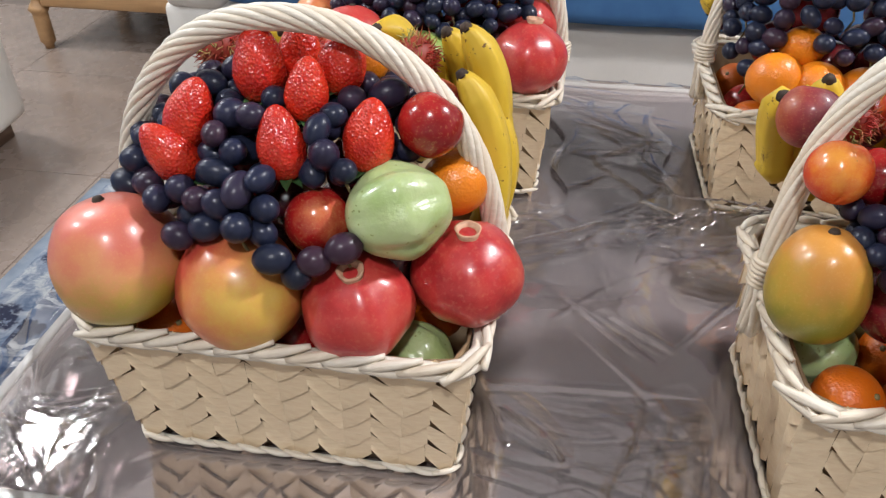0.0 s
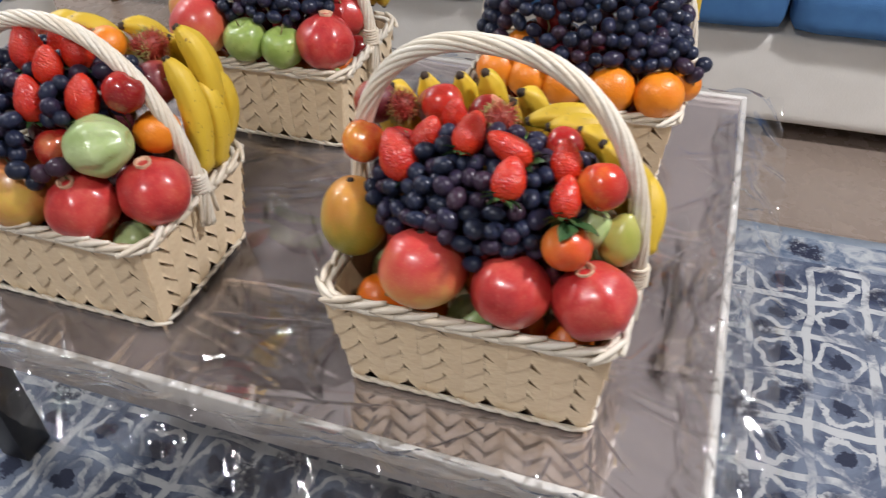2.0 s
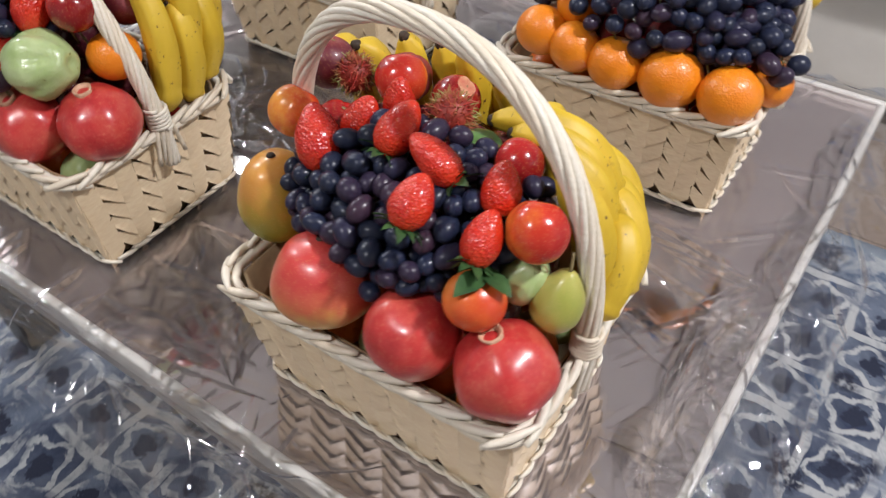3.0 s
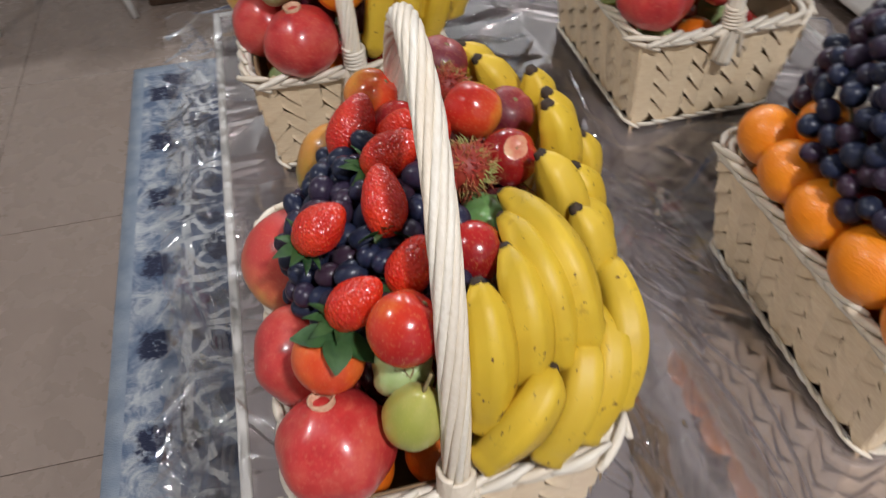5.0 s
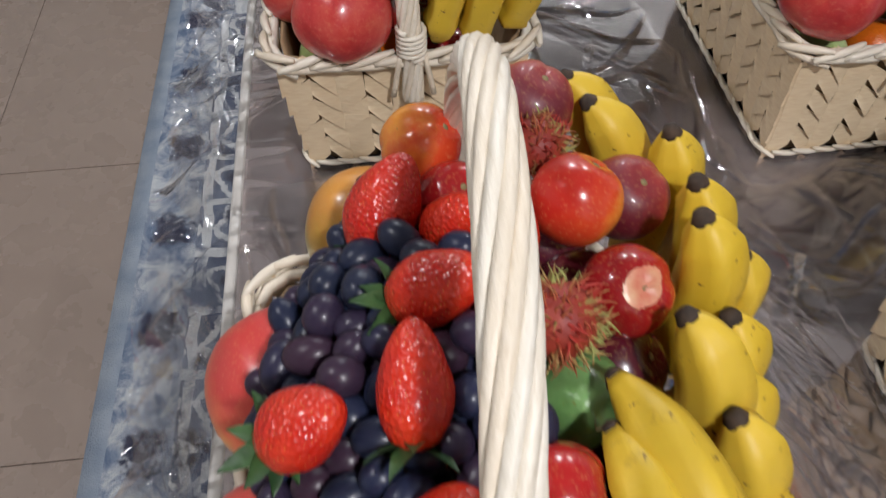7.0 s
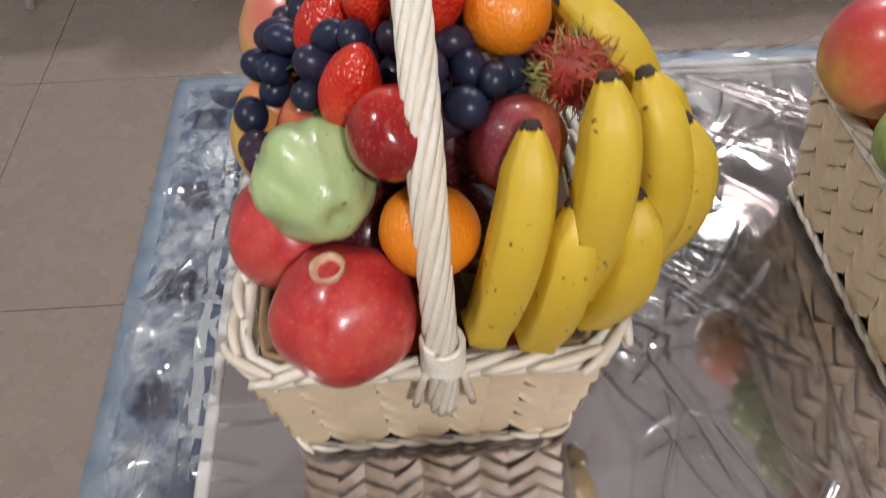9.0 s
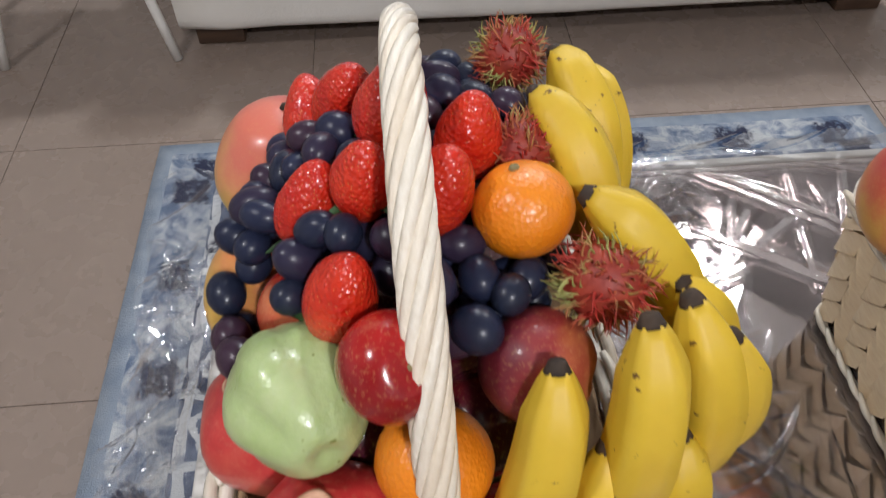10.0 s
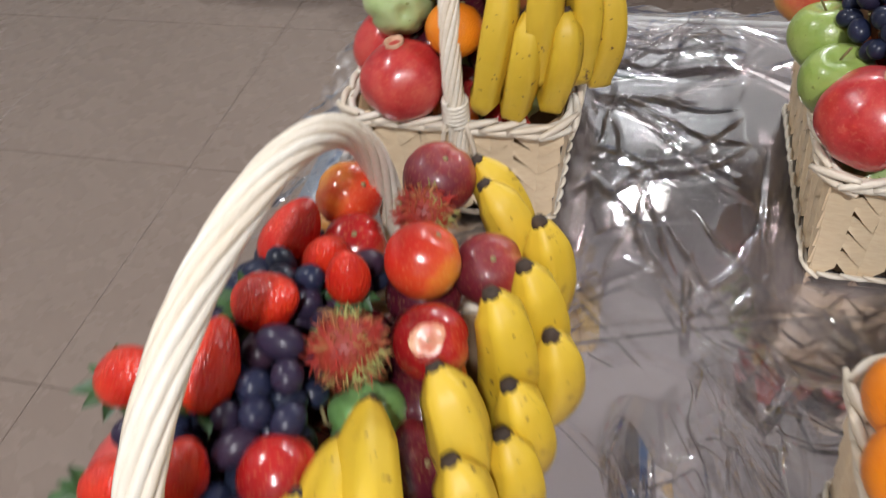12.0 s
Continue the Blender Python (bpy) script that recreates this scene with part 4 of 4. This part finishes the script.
guava((0.054, -0.072, 0.715), 0.037, (0.8, 0.35, 0.1), 20)
stone_fruit("nectarine", (0.070, -0.021, 0.766), 0.027, NECT, "shiny dark red nectarine under the handle", (0.4, 0.3, 0.6), 40)
citrus("orange", (0.088, -0.004, 0.703), 0.031, ORANGE, "round bright orange between guava and bananas", (-0.5, 0.2, 0.7))
stone_fruit("nectarine", (-0.015, -0.075, 0.701), 0.027, NECT, "shiny dark red nectarine half under the grapes", (-0.3, 0.3, 0.6), 110)
strawberry((-0.071, -0.014, 0.806), 0.0215, (-0.05, 0.25, 1), 0)
strawberry((-0.050, 0.026, 0.800), 0.020, (0.1, 0.1, 1), 30)
strawberry((-0.007, 0.006, 0.804), 0.0200, (0.15, 0.3, 0.9), 60)
strawberry((-0.027, -0.031, 0.794), 0.0180, (0.1, 0.15, 1), 90)
strawberry((-0.123, -0.043, 0.772), 0.021, (0.35, 0.2, 1), 10)
strawberry((-0.135, -0.067, 0.748), 0.020, (-0.5, -0.1, 0.75), 50)
strawberry((-0.042, -0.062, 0.762), 0.0205, (-0.15, 0.25, 1), 70)
strawberry((0.025, -0.045, 0.765), 0.0205, (0.1, 0.3, 1), 20)
citrus("orange", (-0.004, 0.049, 0.788), 0.0266, ORANGE, "round bright orange on top of the heap", (-0.3, -0.2, 0.9))
rambutan((-0.137, 0.060, 0.786), 0.0225)
rambutan((-0.050, 0.054, 0.786), 0.021)
rambutan((0.036, 0.084, 0.776), 0.024, (0.4, 0.4, 0.5))
stone_fruit("peach", (0.060, 0.050, 0.742), 0.030, PEACH, "fuzzy dark red peach beside the bananas", (0.8, -0.2, 0.4), 0)
banana((0.085, 0.052, 0.778), (0.113, 0.024, 0.618), (0.030, 0.022, 0.02))
banana((0.104, 0.077, 0.737), (0.112, 0.058, 0.614), (0.026, 0.018, 0.012))
banana((0.100, 0.112, 0.736), (0.098, 0.094, 0.620), (0.030, 0.028, 0.012))
banana((0.083, 0.089, 0.806), (0.100, 0.080, 0.650), (0.036, 0.022, 0.02))
banana((0.062, 0.116, 0.791), (0.078, 0.120, 0.640), (0.032, 0.040, 0.02))
banana((0.060, 0.145, 0.755), (0.058, 0.136, 0.625), (0.022, 0.040, 0.01))
banana((0.036, 0.122, 0.772), (0.030, 0.140, 0.640), (0.012, 0.046, 0.02))
banana((0.004, 0.079, 0.803), (0.022, 0.134, 0.685), (0.022, 0.036, 0.045))
banana((-0.078, 0.066, 0.802), (-0.022, 0.097, 0.735), (0.020, 0.019, 0.030))
banana((-0.125, 0.086, 0.795), (-0.058, 0.105, 0.722), (0.016, 0.022, 0.030))
banana((-0.135, 0.108, 0.775), (-0.075, 0.114, 0.690), (0.010, 0.022, 0.026))
stone_fruit("peach", (-0.090, 0.075, 0.730), 0.034, PEACH, "fuzzy dark red peach deep in the heap", (0.8, -0.2, 0.4), 0)
note((-0.010, -0.098, 0.728), 0.026)
grape_bunch(A, (-0.155, 0.105, -0.150, 0.075), 0.193, 0.0116, 230, "heap of bloomy blue-black grapes between strawberries", seed=3)

# ---- basket with green mango, coral mango and berries ----
filler(B, 3, ("tangerine", "tangerine", "guava"))
mango((0.386, -0.052, 0.667), 0.041, GREENMANGO, (0.0, 0.05, 1), 0, (0.95, 1.0, 1.28), "yellow-green mango")
mango((0.494, -0.106, 0.658), 0.0485, PEACHY, (-0.1, 0.2, 1), 0, (1.02, 0.95, 0.97), "coral pink mango")
pomegranate((0.595, -0.108, 0.650), 0.0445, (0.1, 0.75, 0.6), 0)
pomegranate((0.682, -0.097, 0.650), 0.0445, (-0.30, -0.08, 1), 30)
citrus("persimmon", (0.647, -0.090, 0.709), 0.0265, PERSIMMON, "smooth orange persimmon with dark green calyx", (0.12, 0.35, 1), 0, True)
stone_fruit("nectarine", (0.670, -0.036, 0.754), 0.0262, NECTRED, "shiny red nectarine with orange cheek", (-0.2, 0.6, 0.6), 30)
stone_fruit("nectarine", (0.389, -0.012, 0.746), 0.0252, NECTORANGE, "shiny orange-red nectarine at the heap's end", (0.1, 0.5, 0.5), 110)
stone_fruit("nectarine", (0.512, 0.083, 0.749), 0.0246, NECT, "shiny red nectarine with pale stalk end", (0.6, 0.12, 1), 0, 0.09, 0.11)
stone_fruit("nectarine", (0.460, 0.066, 0.764), 0.0256, NECTORANGE, "shiny orange-red nectarine behind the strawberries", (-0.3, 0.4, 0.7), 250)
stone_fruit("nectarine", (0.616, 0.026, 0.756), 0.0228, NECT, "shiny dark red nectarine beside the bananas", (0.1, 0.8, 0.3), 30)
stone_fruit("nectarine", (0.428, 0.004, 0.736), 0.0235, NECT, "shiny dark red nectarine among strawberries", (0.3, 0.2, 0.8), 0)
stone_fruit("peach", (0.377, 0.056, 0.760), 0.0268, PEACH, "fuzzy dark red peach at the heap's end", (0.1, 0.3, 0.9), 0)
stone_fruit("peach", (0.438, 0.104, 0.737), 0.0255, PEACH, "fuzzy dark red peach behind the nectarines", (0.3, 0.2, 0.8), 0)
# Dark plums added so the hole above the rim reads as shade.
for x, y, z in ((0.486, 0.070, 0.708), (0.572, 0.080, 0.706), (0.442, 0.055, 0.706), (0.530, 0.080, 0.704)):
    stone_fruit("plum", (x, y, z), 0.028, GAP_PLUM, "dark plum added inside the heap for the shade in its gaps", (0.2, 0.5, 0.6))
rambutan((0.537, 0.040, 0.767), 0.0225, (0.4, 0.1, 1))
rambutan((0.411, 0.054, 0.758), 0.0205, (0.4, 0.1, 1))
guava((0.556, 0.052, 0.722), 0.0245, (0.6, 0.25, 0.7), 0, GREENGUAVA)
pear((0.696, -0.038, 0.692), 0.0245, (0.15, 0.2, 1), 0)
guava((0.664, -0.040, 0.700), 0.022, (0.4, 0.1, 0.8), 40)
strawberry((0.581, -0.078, 0.774), 0.0178, (0.05, 0.8, 0.75), 0, 1.25)
strawberry((0.638, -0.064, 0.753), 0.0165, (-0.05, 0.75, 0.65), 60)
strawberry((0.628, -0.022, 0.768), 0.0165, (-0.15, 0.45, 0.8), 10)
strawberry((0.568, -0.030, 0.778), 0.0170, (-0.85, 0.05, 0.5), 20, 1.55)
strawberry((0.520, -0.014, 0.780), 0.0185, (0.1, 0.75, 0.55), 80)
strawberry((0.441, -0.036, 0.752), 0.0215, (-0.45, 0.45, 0.75), 0)
strawberry((0.464, 0.000, 0.758), 0.0175, (0.3, 0.35, 0.9), 40)
strawberry((0.489, 0.026, 0.775), 0.0150, (0.1, 0.1, 1), 50)
banana((0.361, 0.081, 0.765), (0.382, 0.108, 0.665), (0.000, 0.034, 0.020))
banana((0.383, 0.091, 0.763), (0.398, 0.114, 0.662), (0.006, 0.040, 0.020))
banana((0.412, 0.134, 0.761), (0.422, 0.120, 0.640), (0.004, 0.044, 0.012))
banana((0.460, 0.132, 0.769), (0.462, 0.126, 0.645), (0.008, 0.046, 0.014))
banana((0.497, 0.119, 0.784), (0.505, 0.116, 0.662), (0.010, 0.040, 0.020))
banana((0.490, 0.153, 0.742), (0.492, 0.130, 0.630), (0.006, 0.044, 0.010))
banana((0.529, 0.134, 0.741), (0.534, 0.126, 0.630), (0.008, 0.046, 0.014))
banana((0.548, 0.097, 0.776), (0.572, 0.108, 0.675), (0.016, 0.034, 0.024))
banana((0.553, 0.134, 0.725), (0.566, 0.122, 0.625), (0.008, 0.044, 0.012))
banana((0.588, 0.113, 0.751), (0.605, 0.114, 0.650), (0.012, 0.036, 0.018))
banana((0.567, 0.062, 0.760), (0.675, 0.093, 0.690), (0.038, 0.020, 0.060))
banana((0.593, 0.054, 0.761), (0.679, 0.072, 0.682), (0.038, 0.012, 0.056))
banana((0.630, 0.045, 0.767), (0.686, 0.042, 0.668), (0.038, 0.010, 0.040))
banana((0.660, 0.016, 0.772), (0.700, 0.010, 0.660), (0.030, 0.006, 0.026))
banana((0.592, 0.130, 0.706), (0.690, 0.112, 0.632), (0.044, 0.036, 0.040))
banana((0.641, 0.118, 0.697), (0.702, 0.080, 0.620), (0.034, 0.030, 0.026))
banana((0.669, 0.092, 0.706), (0.712, 0.048, 0.622), (0.032, 0.022, 0.022))
banana((0.695, 0.060, 0.707), (0.714, 0.002, 0.640), (0.026, 0.010, 0.026))
grape_bunch(B, (-0.135, 0.115, -0.142, 0.030), 0.170, 0.0102, 230, "heap of bloomy blue grapes under the strawberries", seed=7, low=0.702)

# ---- basket with green apples, grapes and strawberries ----
filler(C, 3, ("tangerine", "guava", "nectarine"))
mango((-0.100, 0.372, 0.672), 0.050, PEACHY, (0, 0.2, 1), 0, (1, 0.95, 1.05), "coral pink mango")
mango((-0.165, 0.455, 0.668), 0.045, MANGO, (0, 0.2, 1), 40)
apple((-0.010, 0.372, 0.655), 0.038, (-0.2, -0.2, 1))
apple((0.056, 0.380, 0.645), 0.037, (0.1, -0.15, 1), 40)
pomegranate((0.128, 0.402, 0.655), 0.050, (0.1, 0.1, 1))
pomegranate((0.120, 0.500, 0.665), 0.042, (0.3, 0.1, 1))
for u, v, z in ((-0.055, -0.03, 0.790), (-0.01, -0.042, 0.785), (0.04, -0.03, 0.788), (-0.03, 0.01, 0.812), (0.015, 0.006, 0.812), (0.06, 0.0, 0.795), (-0.08, 0.005, 0.785)):
    strawberry((C[0] + u, C[1] + v, z), 0.020, (random.uniform(-0.3, 0.3), 0.3, 1), random.uniform(0, 90))
for u, du in ((0.10, 0.03), (0.13, 0.02), (0.155, 0.012), (0.06, 0.03), (0.02, 0.02), (-0.03, 0.02)):
    banana((C[0] + u * 0.75, C[1] + 0.075, 0.775), (C[0] + u, C[1] + 0.115, 0.640), (du, 0.040, 0.02))
grape_bunch(C, (-0.15, 0.13, -0.148, 0.070), 0.20, 0.0112, 230, "heap of black grapes above green apples", seed=11)

# ---- basket heaped with black grapes over oranges ----
filler(D, 3, ("tangerine", "tangerine", "nectarine"))
for x, y, z, r in ((0.437, 0.392, 0.652, 0.034), (0.488, 0.388, 0.645, 0.034), (0.546, 0.388, 0.640, 0.0355), (0.618, 0.394, 0.640, 0.040), (0.692, 0.396, 0.640, 0.0385),
                   (0.722, 0.448, 0.640, 0.030), (0.470, 0.424, 0.682, 0.028)):
    citrus("orange", (x, y, z), r, ORANGE, "round bright orange in the front row of the basket", (random.uniform(-0.6, 0.6), 0.7, 0.5))
for u, du in ((0.12, 0.03), (0.155, 0.016), (-0.14, -0.02), (-0.165, -0.01)):
    banana((D[0] + u * 0.85, D[1] + 0.07, 0.815), (D[0] + u * 1.02, D[1] + 0.1, 0.660), (du, 0.034, 0.02))
pomegranate((0.665, 0.585, 0.690), 0.045, (0.2, 0.1, 1))
grape_bunch(D, (-0.16, 0.16, -0.126, 0.10), 0.262, 0.0118, 290, "great heap of blue-black grapes over oranges", 0.18, 0.150, 0.02, seed=5, low=0.665)
grape_bunch((D[0] + 0.12, D[1] - 0.05), (-0.03, 0.08, -0.06, 0.0), 0.115, 0.0115, 26, "loose end of black grapes hanging past the handle", 0.10, 0.07, 0.0, seed=6, low=0.66)

# ---- clear wrapping film ----
FOOTPRINTS = [(b[0], b[1]) for b in BASKETS]


def film_sheet():
    """One sheet spread on the table, flat under the baskets, with straight folds, hanging over the edges."""
    rng = np.random.default_rng(4)
    nx, ny = 430, 360
    gx, gy = np.meshgrid(np.linspace(TX0 - 0.05, TX1 + 0.075, nx), np.linspace(TY0 - 0.09, TY1 + 0.05, ny))
    h = np.zeros_like(gx)
    for _ in range(120):
        cx, cy = rng.uniform(TX0, TX1), rng.uniform(TY0, TY1)
        a = rng.choice([0.5, 1.1, 2.3, 2.9]) + rng.normal(0, 0.35)
        ln, w, up = rng.uniform(0.04, 0.22), rng.uniform(0.003, 0.007), rng.uniform(0.0015, 0.005)
        u = (gx - cx) * np.cos(a) + (gy - cy) * np.sin(a)
        v = -(gx - cx) * np.sin(a) + (gy - cy) * np.cos(a) + 0.25 * u * u / ln * rng.normal(0, 0.3)
        h = np.maximum(h, up * np.clip(1 - np.abs(v) / w, 0, 1) * np.clip(1.4 * (1 - np.abs(u) / ln), 0, 1))
    for _ in range(70):
        cx, cy = rng.uniform(TX0, TX1), TY0 - 0.03 + rng.normal(0, 0.02)
        a = 1.57 + rng.normal(0, 0.4)
        ln, w, up = rng.uniform(0.03, 0.10), rng.uniform(0.004, 0.010), rng.uniform(0.003, 0.010)
        u = (gx - cx) * np.cos(a) + (gy - cy) * np.sin(a)
        v = -(gx - cx) * np.sin(a) + (gy - cy) * np.cos(a)
        h = np.maximum(h, up * np.clip(1 - np.abs(v) / w, 0, 1) * np.clip(1.4 * (1 - np.abs(u) / ln), 0, 1))
    h += 0.0012 * np.sin(gx * 23 + 3 * np.sin(gy * 9)) * np.sin(gy * 19 + 2 * np.sin(gx * 13)) + 0.0012
    near = np.min([np.maximum(np.abs(gx - cx) - 0.158, np.abs(gy - cy) - 0.116) for cx, cy in FOOTPRINTS], axis=0)
    z = TZ + 0.0035 + h * np.clip(near / 0.03, 0, 1)
    over = np.maximum.reduce([TX0 - 0.004 - gx, gx - TX1 - 0.004, TY0 - 0.004 - gy, gy - TY1 - 0.004, np.zeros_like(gx)])
    sway = 0.42 + 0.30 * np.sin(gx * 21 + 2 * np.sin(gx * 7)) * np.sin(gy * 17 + 1) + 0.15 * np.sin(gx * 70 + gy * 55)
    z -= over * sway
    verts = np.stack([gx, gy, z], -1).reshape(-1, 3).tolist()
    i = np.arange(ny - 1)[:, None] * nx + np.arange(nx - 1)[None]
    faces = np.stack([i, i + 1, i + 1 + nx, i + nx], -1).reshape(-1, 4).tolist()
    me = bpy.data.meshes.new("film_sheet")
    me.from_pydata(verts, [], faces)
    me.materials.append(FILM)
    me.shade_smooth()
    return tagged(new("film_sheet", me), "clear crinkled cellophane sheet spread over the table", "cellophane")


def film_patch(at, size, turn, swell, folds, seed, stand=0.0):
    """A loose crumpled piece of film: straight folds over a gentle swell; stand lifts its far edge."""
    rng = np.random.default_rng(seed)
    nx, ny = 220, 170
    gx, gy = np.meshgrid(np.linspace(-0.5, 0.5, nx), np.linspace(-0.5, 0.5, ny))
    gx, gy = gx * size[0], gy * size[1]
    h = np.zeros_like(gx)
    for _ in range(int(folds * 0.7)):
        cx, cy = rng.uniform(-0.5, 0.5) * size[0], rng.uniform(-0.5, 0.5) * size[1]
        a = rng.uniform(0, 3.14)
        ln, w, up = rng.uniform(0.04, 0.20), rng.uniform(0.003, 0.008), rng.uniform(0.002, 0.008)
        u = (gx - cx) * np.cos(a) + (gy - cy) * np.sin(a)
        v = -(gx - cx) * np.sin(a) + (gy - cy) * np.cos(a)
        h = h + up * np.clip(1 - np.abs(v) / w, 0, 1) * np.clip(1.5 * (1 - np.abs(u) / ln), 0, 1)
    s1, s2, p1 = rng.uniform(9, 16), rng.uniform(9, 16), rng.uniform(0, 6)
    h = np.minimum(h, 0.035) + swell * (0.5 + 0.5 * np.sin(gx * s1 + p1) * np.sin(gy * s2 + 1))
    rim = np.minimum(1, np.minimum(0.5 - np.abs(gx / size[0]), 0.5 - np.abs(gy / size[1])) / 0.12)
    lift = stand * np.clip(gy / size[1] + 0.5, 0, 1) ** 1.5
    z = 0.012 + h * (0.25 + 0.75 * rim) + lift
    jag = 0.012 * np.sin(gx * 31 + p1) + 0.008 * np.sin(gx * 73)
    verts = np.stack([gx + 0.012 * np.sin(gy * 37), gy * (1 - 0.55 * (stand > 0)) + jag * (gy / size[1]), z], -1).reshape(-1, 3).tolist()
    i = np.arange(ny - 1)[:, None] * nx + np.arange(nx - 1)[None]
    me = bpy.data.meshes.new("wrapping_film")
    me.from_pydata(verts, [], np.stack([i, i + 1, i + 1 + nx, i + nx], -1).reshape(-1, 4).tolist())
    me.materials.append(FILM_FLAP)
    me.shade_smooth()
    ob = new("wrapping_film", me)
    ob.matrix_basis = pose(at[0], at[1], TZ, 0, 0, turn)
    return tagged(ob, "crumpled clear wrapping film lying loose between the baskets", "cellophane", "wrapping films")


film_sheet()
# Strip added to stand in for the glint of a reflecting film fold.
glint_strip = part("film_glint_strip", box(bmesh.new(), -0.0055, 0.0055, -0.026, 0.026, 0.0, 0.0008, 0.0003, 1), GLINT_FILM, None, m=pose(0.323, 0.353, TZ + 0.020, 5, 0, 60))
tagged(glint_strip, "short glossy clear strip added for a bright glint on the wrapping film", "sticky tape")
film_patch((0.045, 0.243), (0.50, 0.20), 4, 0.002, 40, 11)
film_patch((-0.29, 0.16), (0.15, 0.34), 5, 0.003, 34, 12)
film_patch((-0.285, -0.10), (0.13, 0.19), -8, 0.006, 40, 13)
film_patch((0.245, -0.08), (0.21, 0.17), 10, 0.002, 20, 14)
film_patch((0.56, 0.22), (0.40, 0.15), -3, 0.004, 34, 15, 0.07)
film_patch((0.785, 0.14), (0.30, 0.10), -90, 0.003, 24, 16, 0.045)
film_patch((0.265, 0.52), (0.17, 0.36), 3, 0.003, 30, 17)
film_patch((0.53, -0.235), (0.50, 0.12), 180, 0.003, 44, 18, 0.035)
film_patch((-0.05, -0.235), (0.46, 0.11), 178, 0.003, 40, 19, 0.03)
film_patch((0.838, 0.27), (0.92, 0.075), -90, 0.004, 90, 21)
film_patch((0.40, 0.33), (0.26, 0.20), 12, 0.003, 30, 20, 0.02)

# ---- floor tiles, 0.6 m with thin joints ----
bm = box(bmesh.new(), -0.2993, 0.2993, -0.2993, 0.2993, -0.009, 0.0, 0.0006, 1)
tile_me = bpy.data.meshes.new("tile")
bm.to_mesh(tile_me)
bm.free()
tile_me.materials.append(TILE)
for i in range(-5, 6):
    for j in range(-4, 6):
        x, y = 0.22 + 0.3 + 0.6 * (i - 1) + 0.0, -0.8 + 0.3 + 0.6 * j
        if RX0 + 0.1 < x < RX1 - 0.1 and RY0 + 0.1 < y < RY1 - 0.1:
            share("tile", tile_me, floor, Matrix.Translation((x, y, FLOOR)))
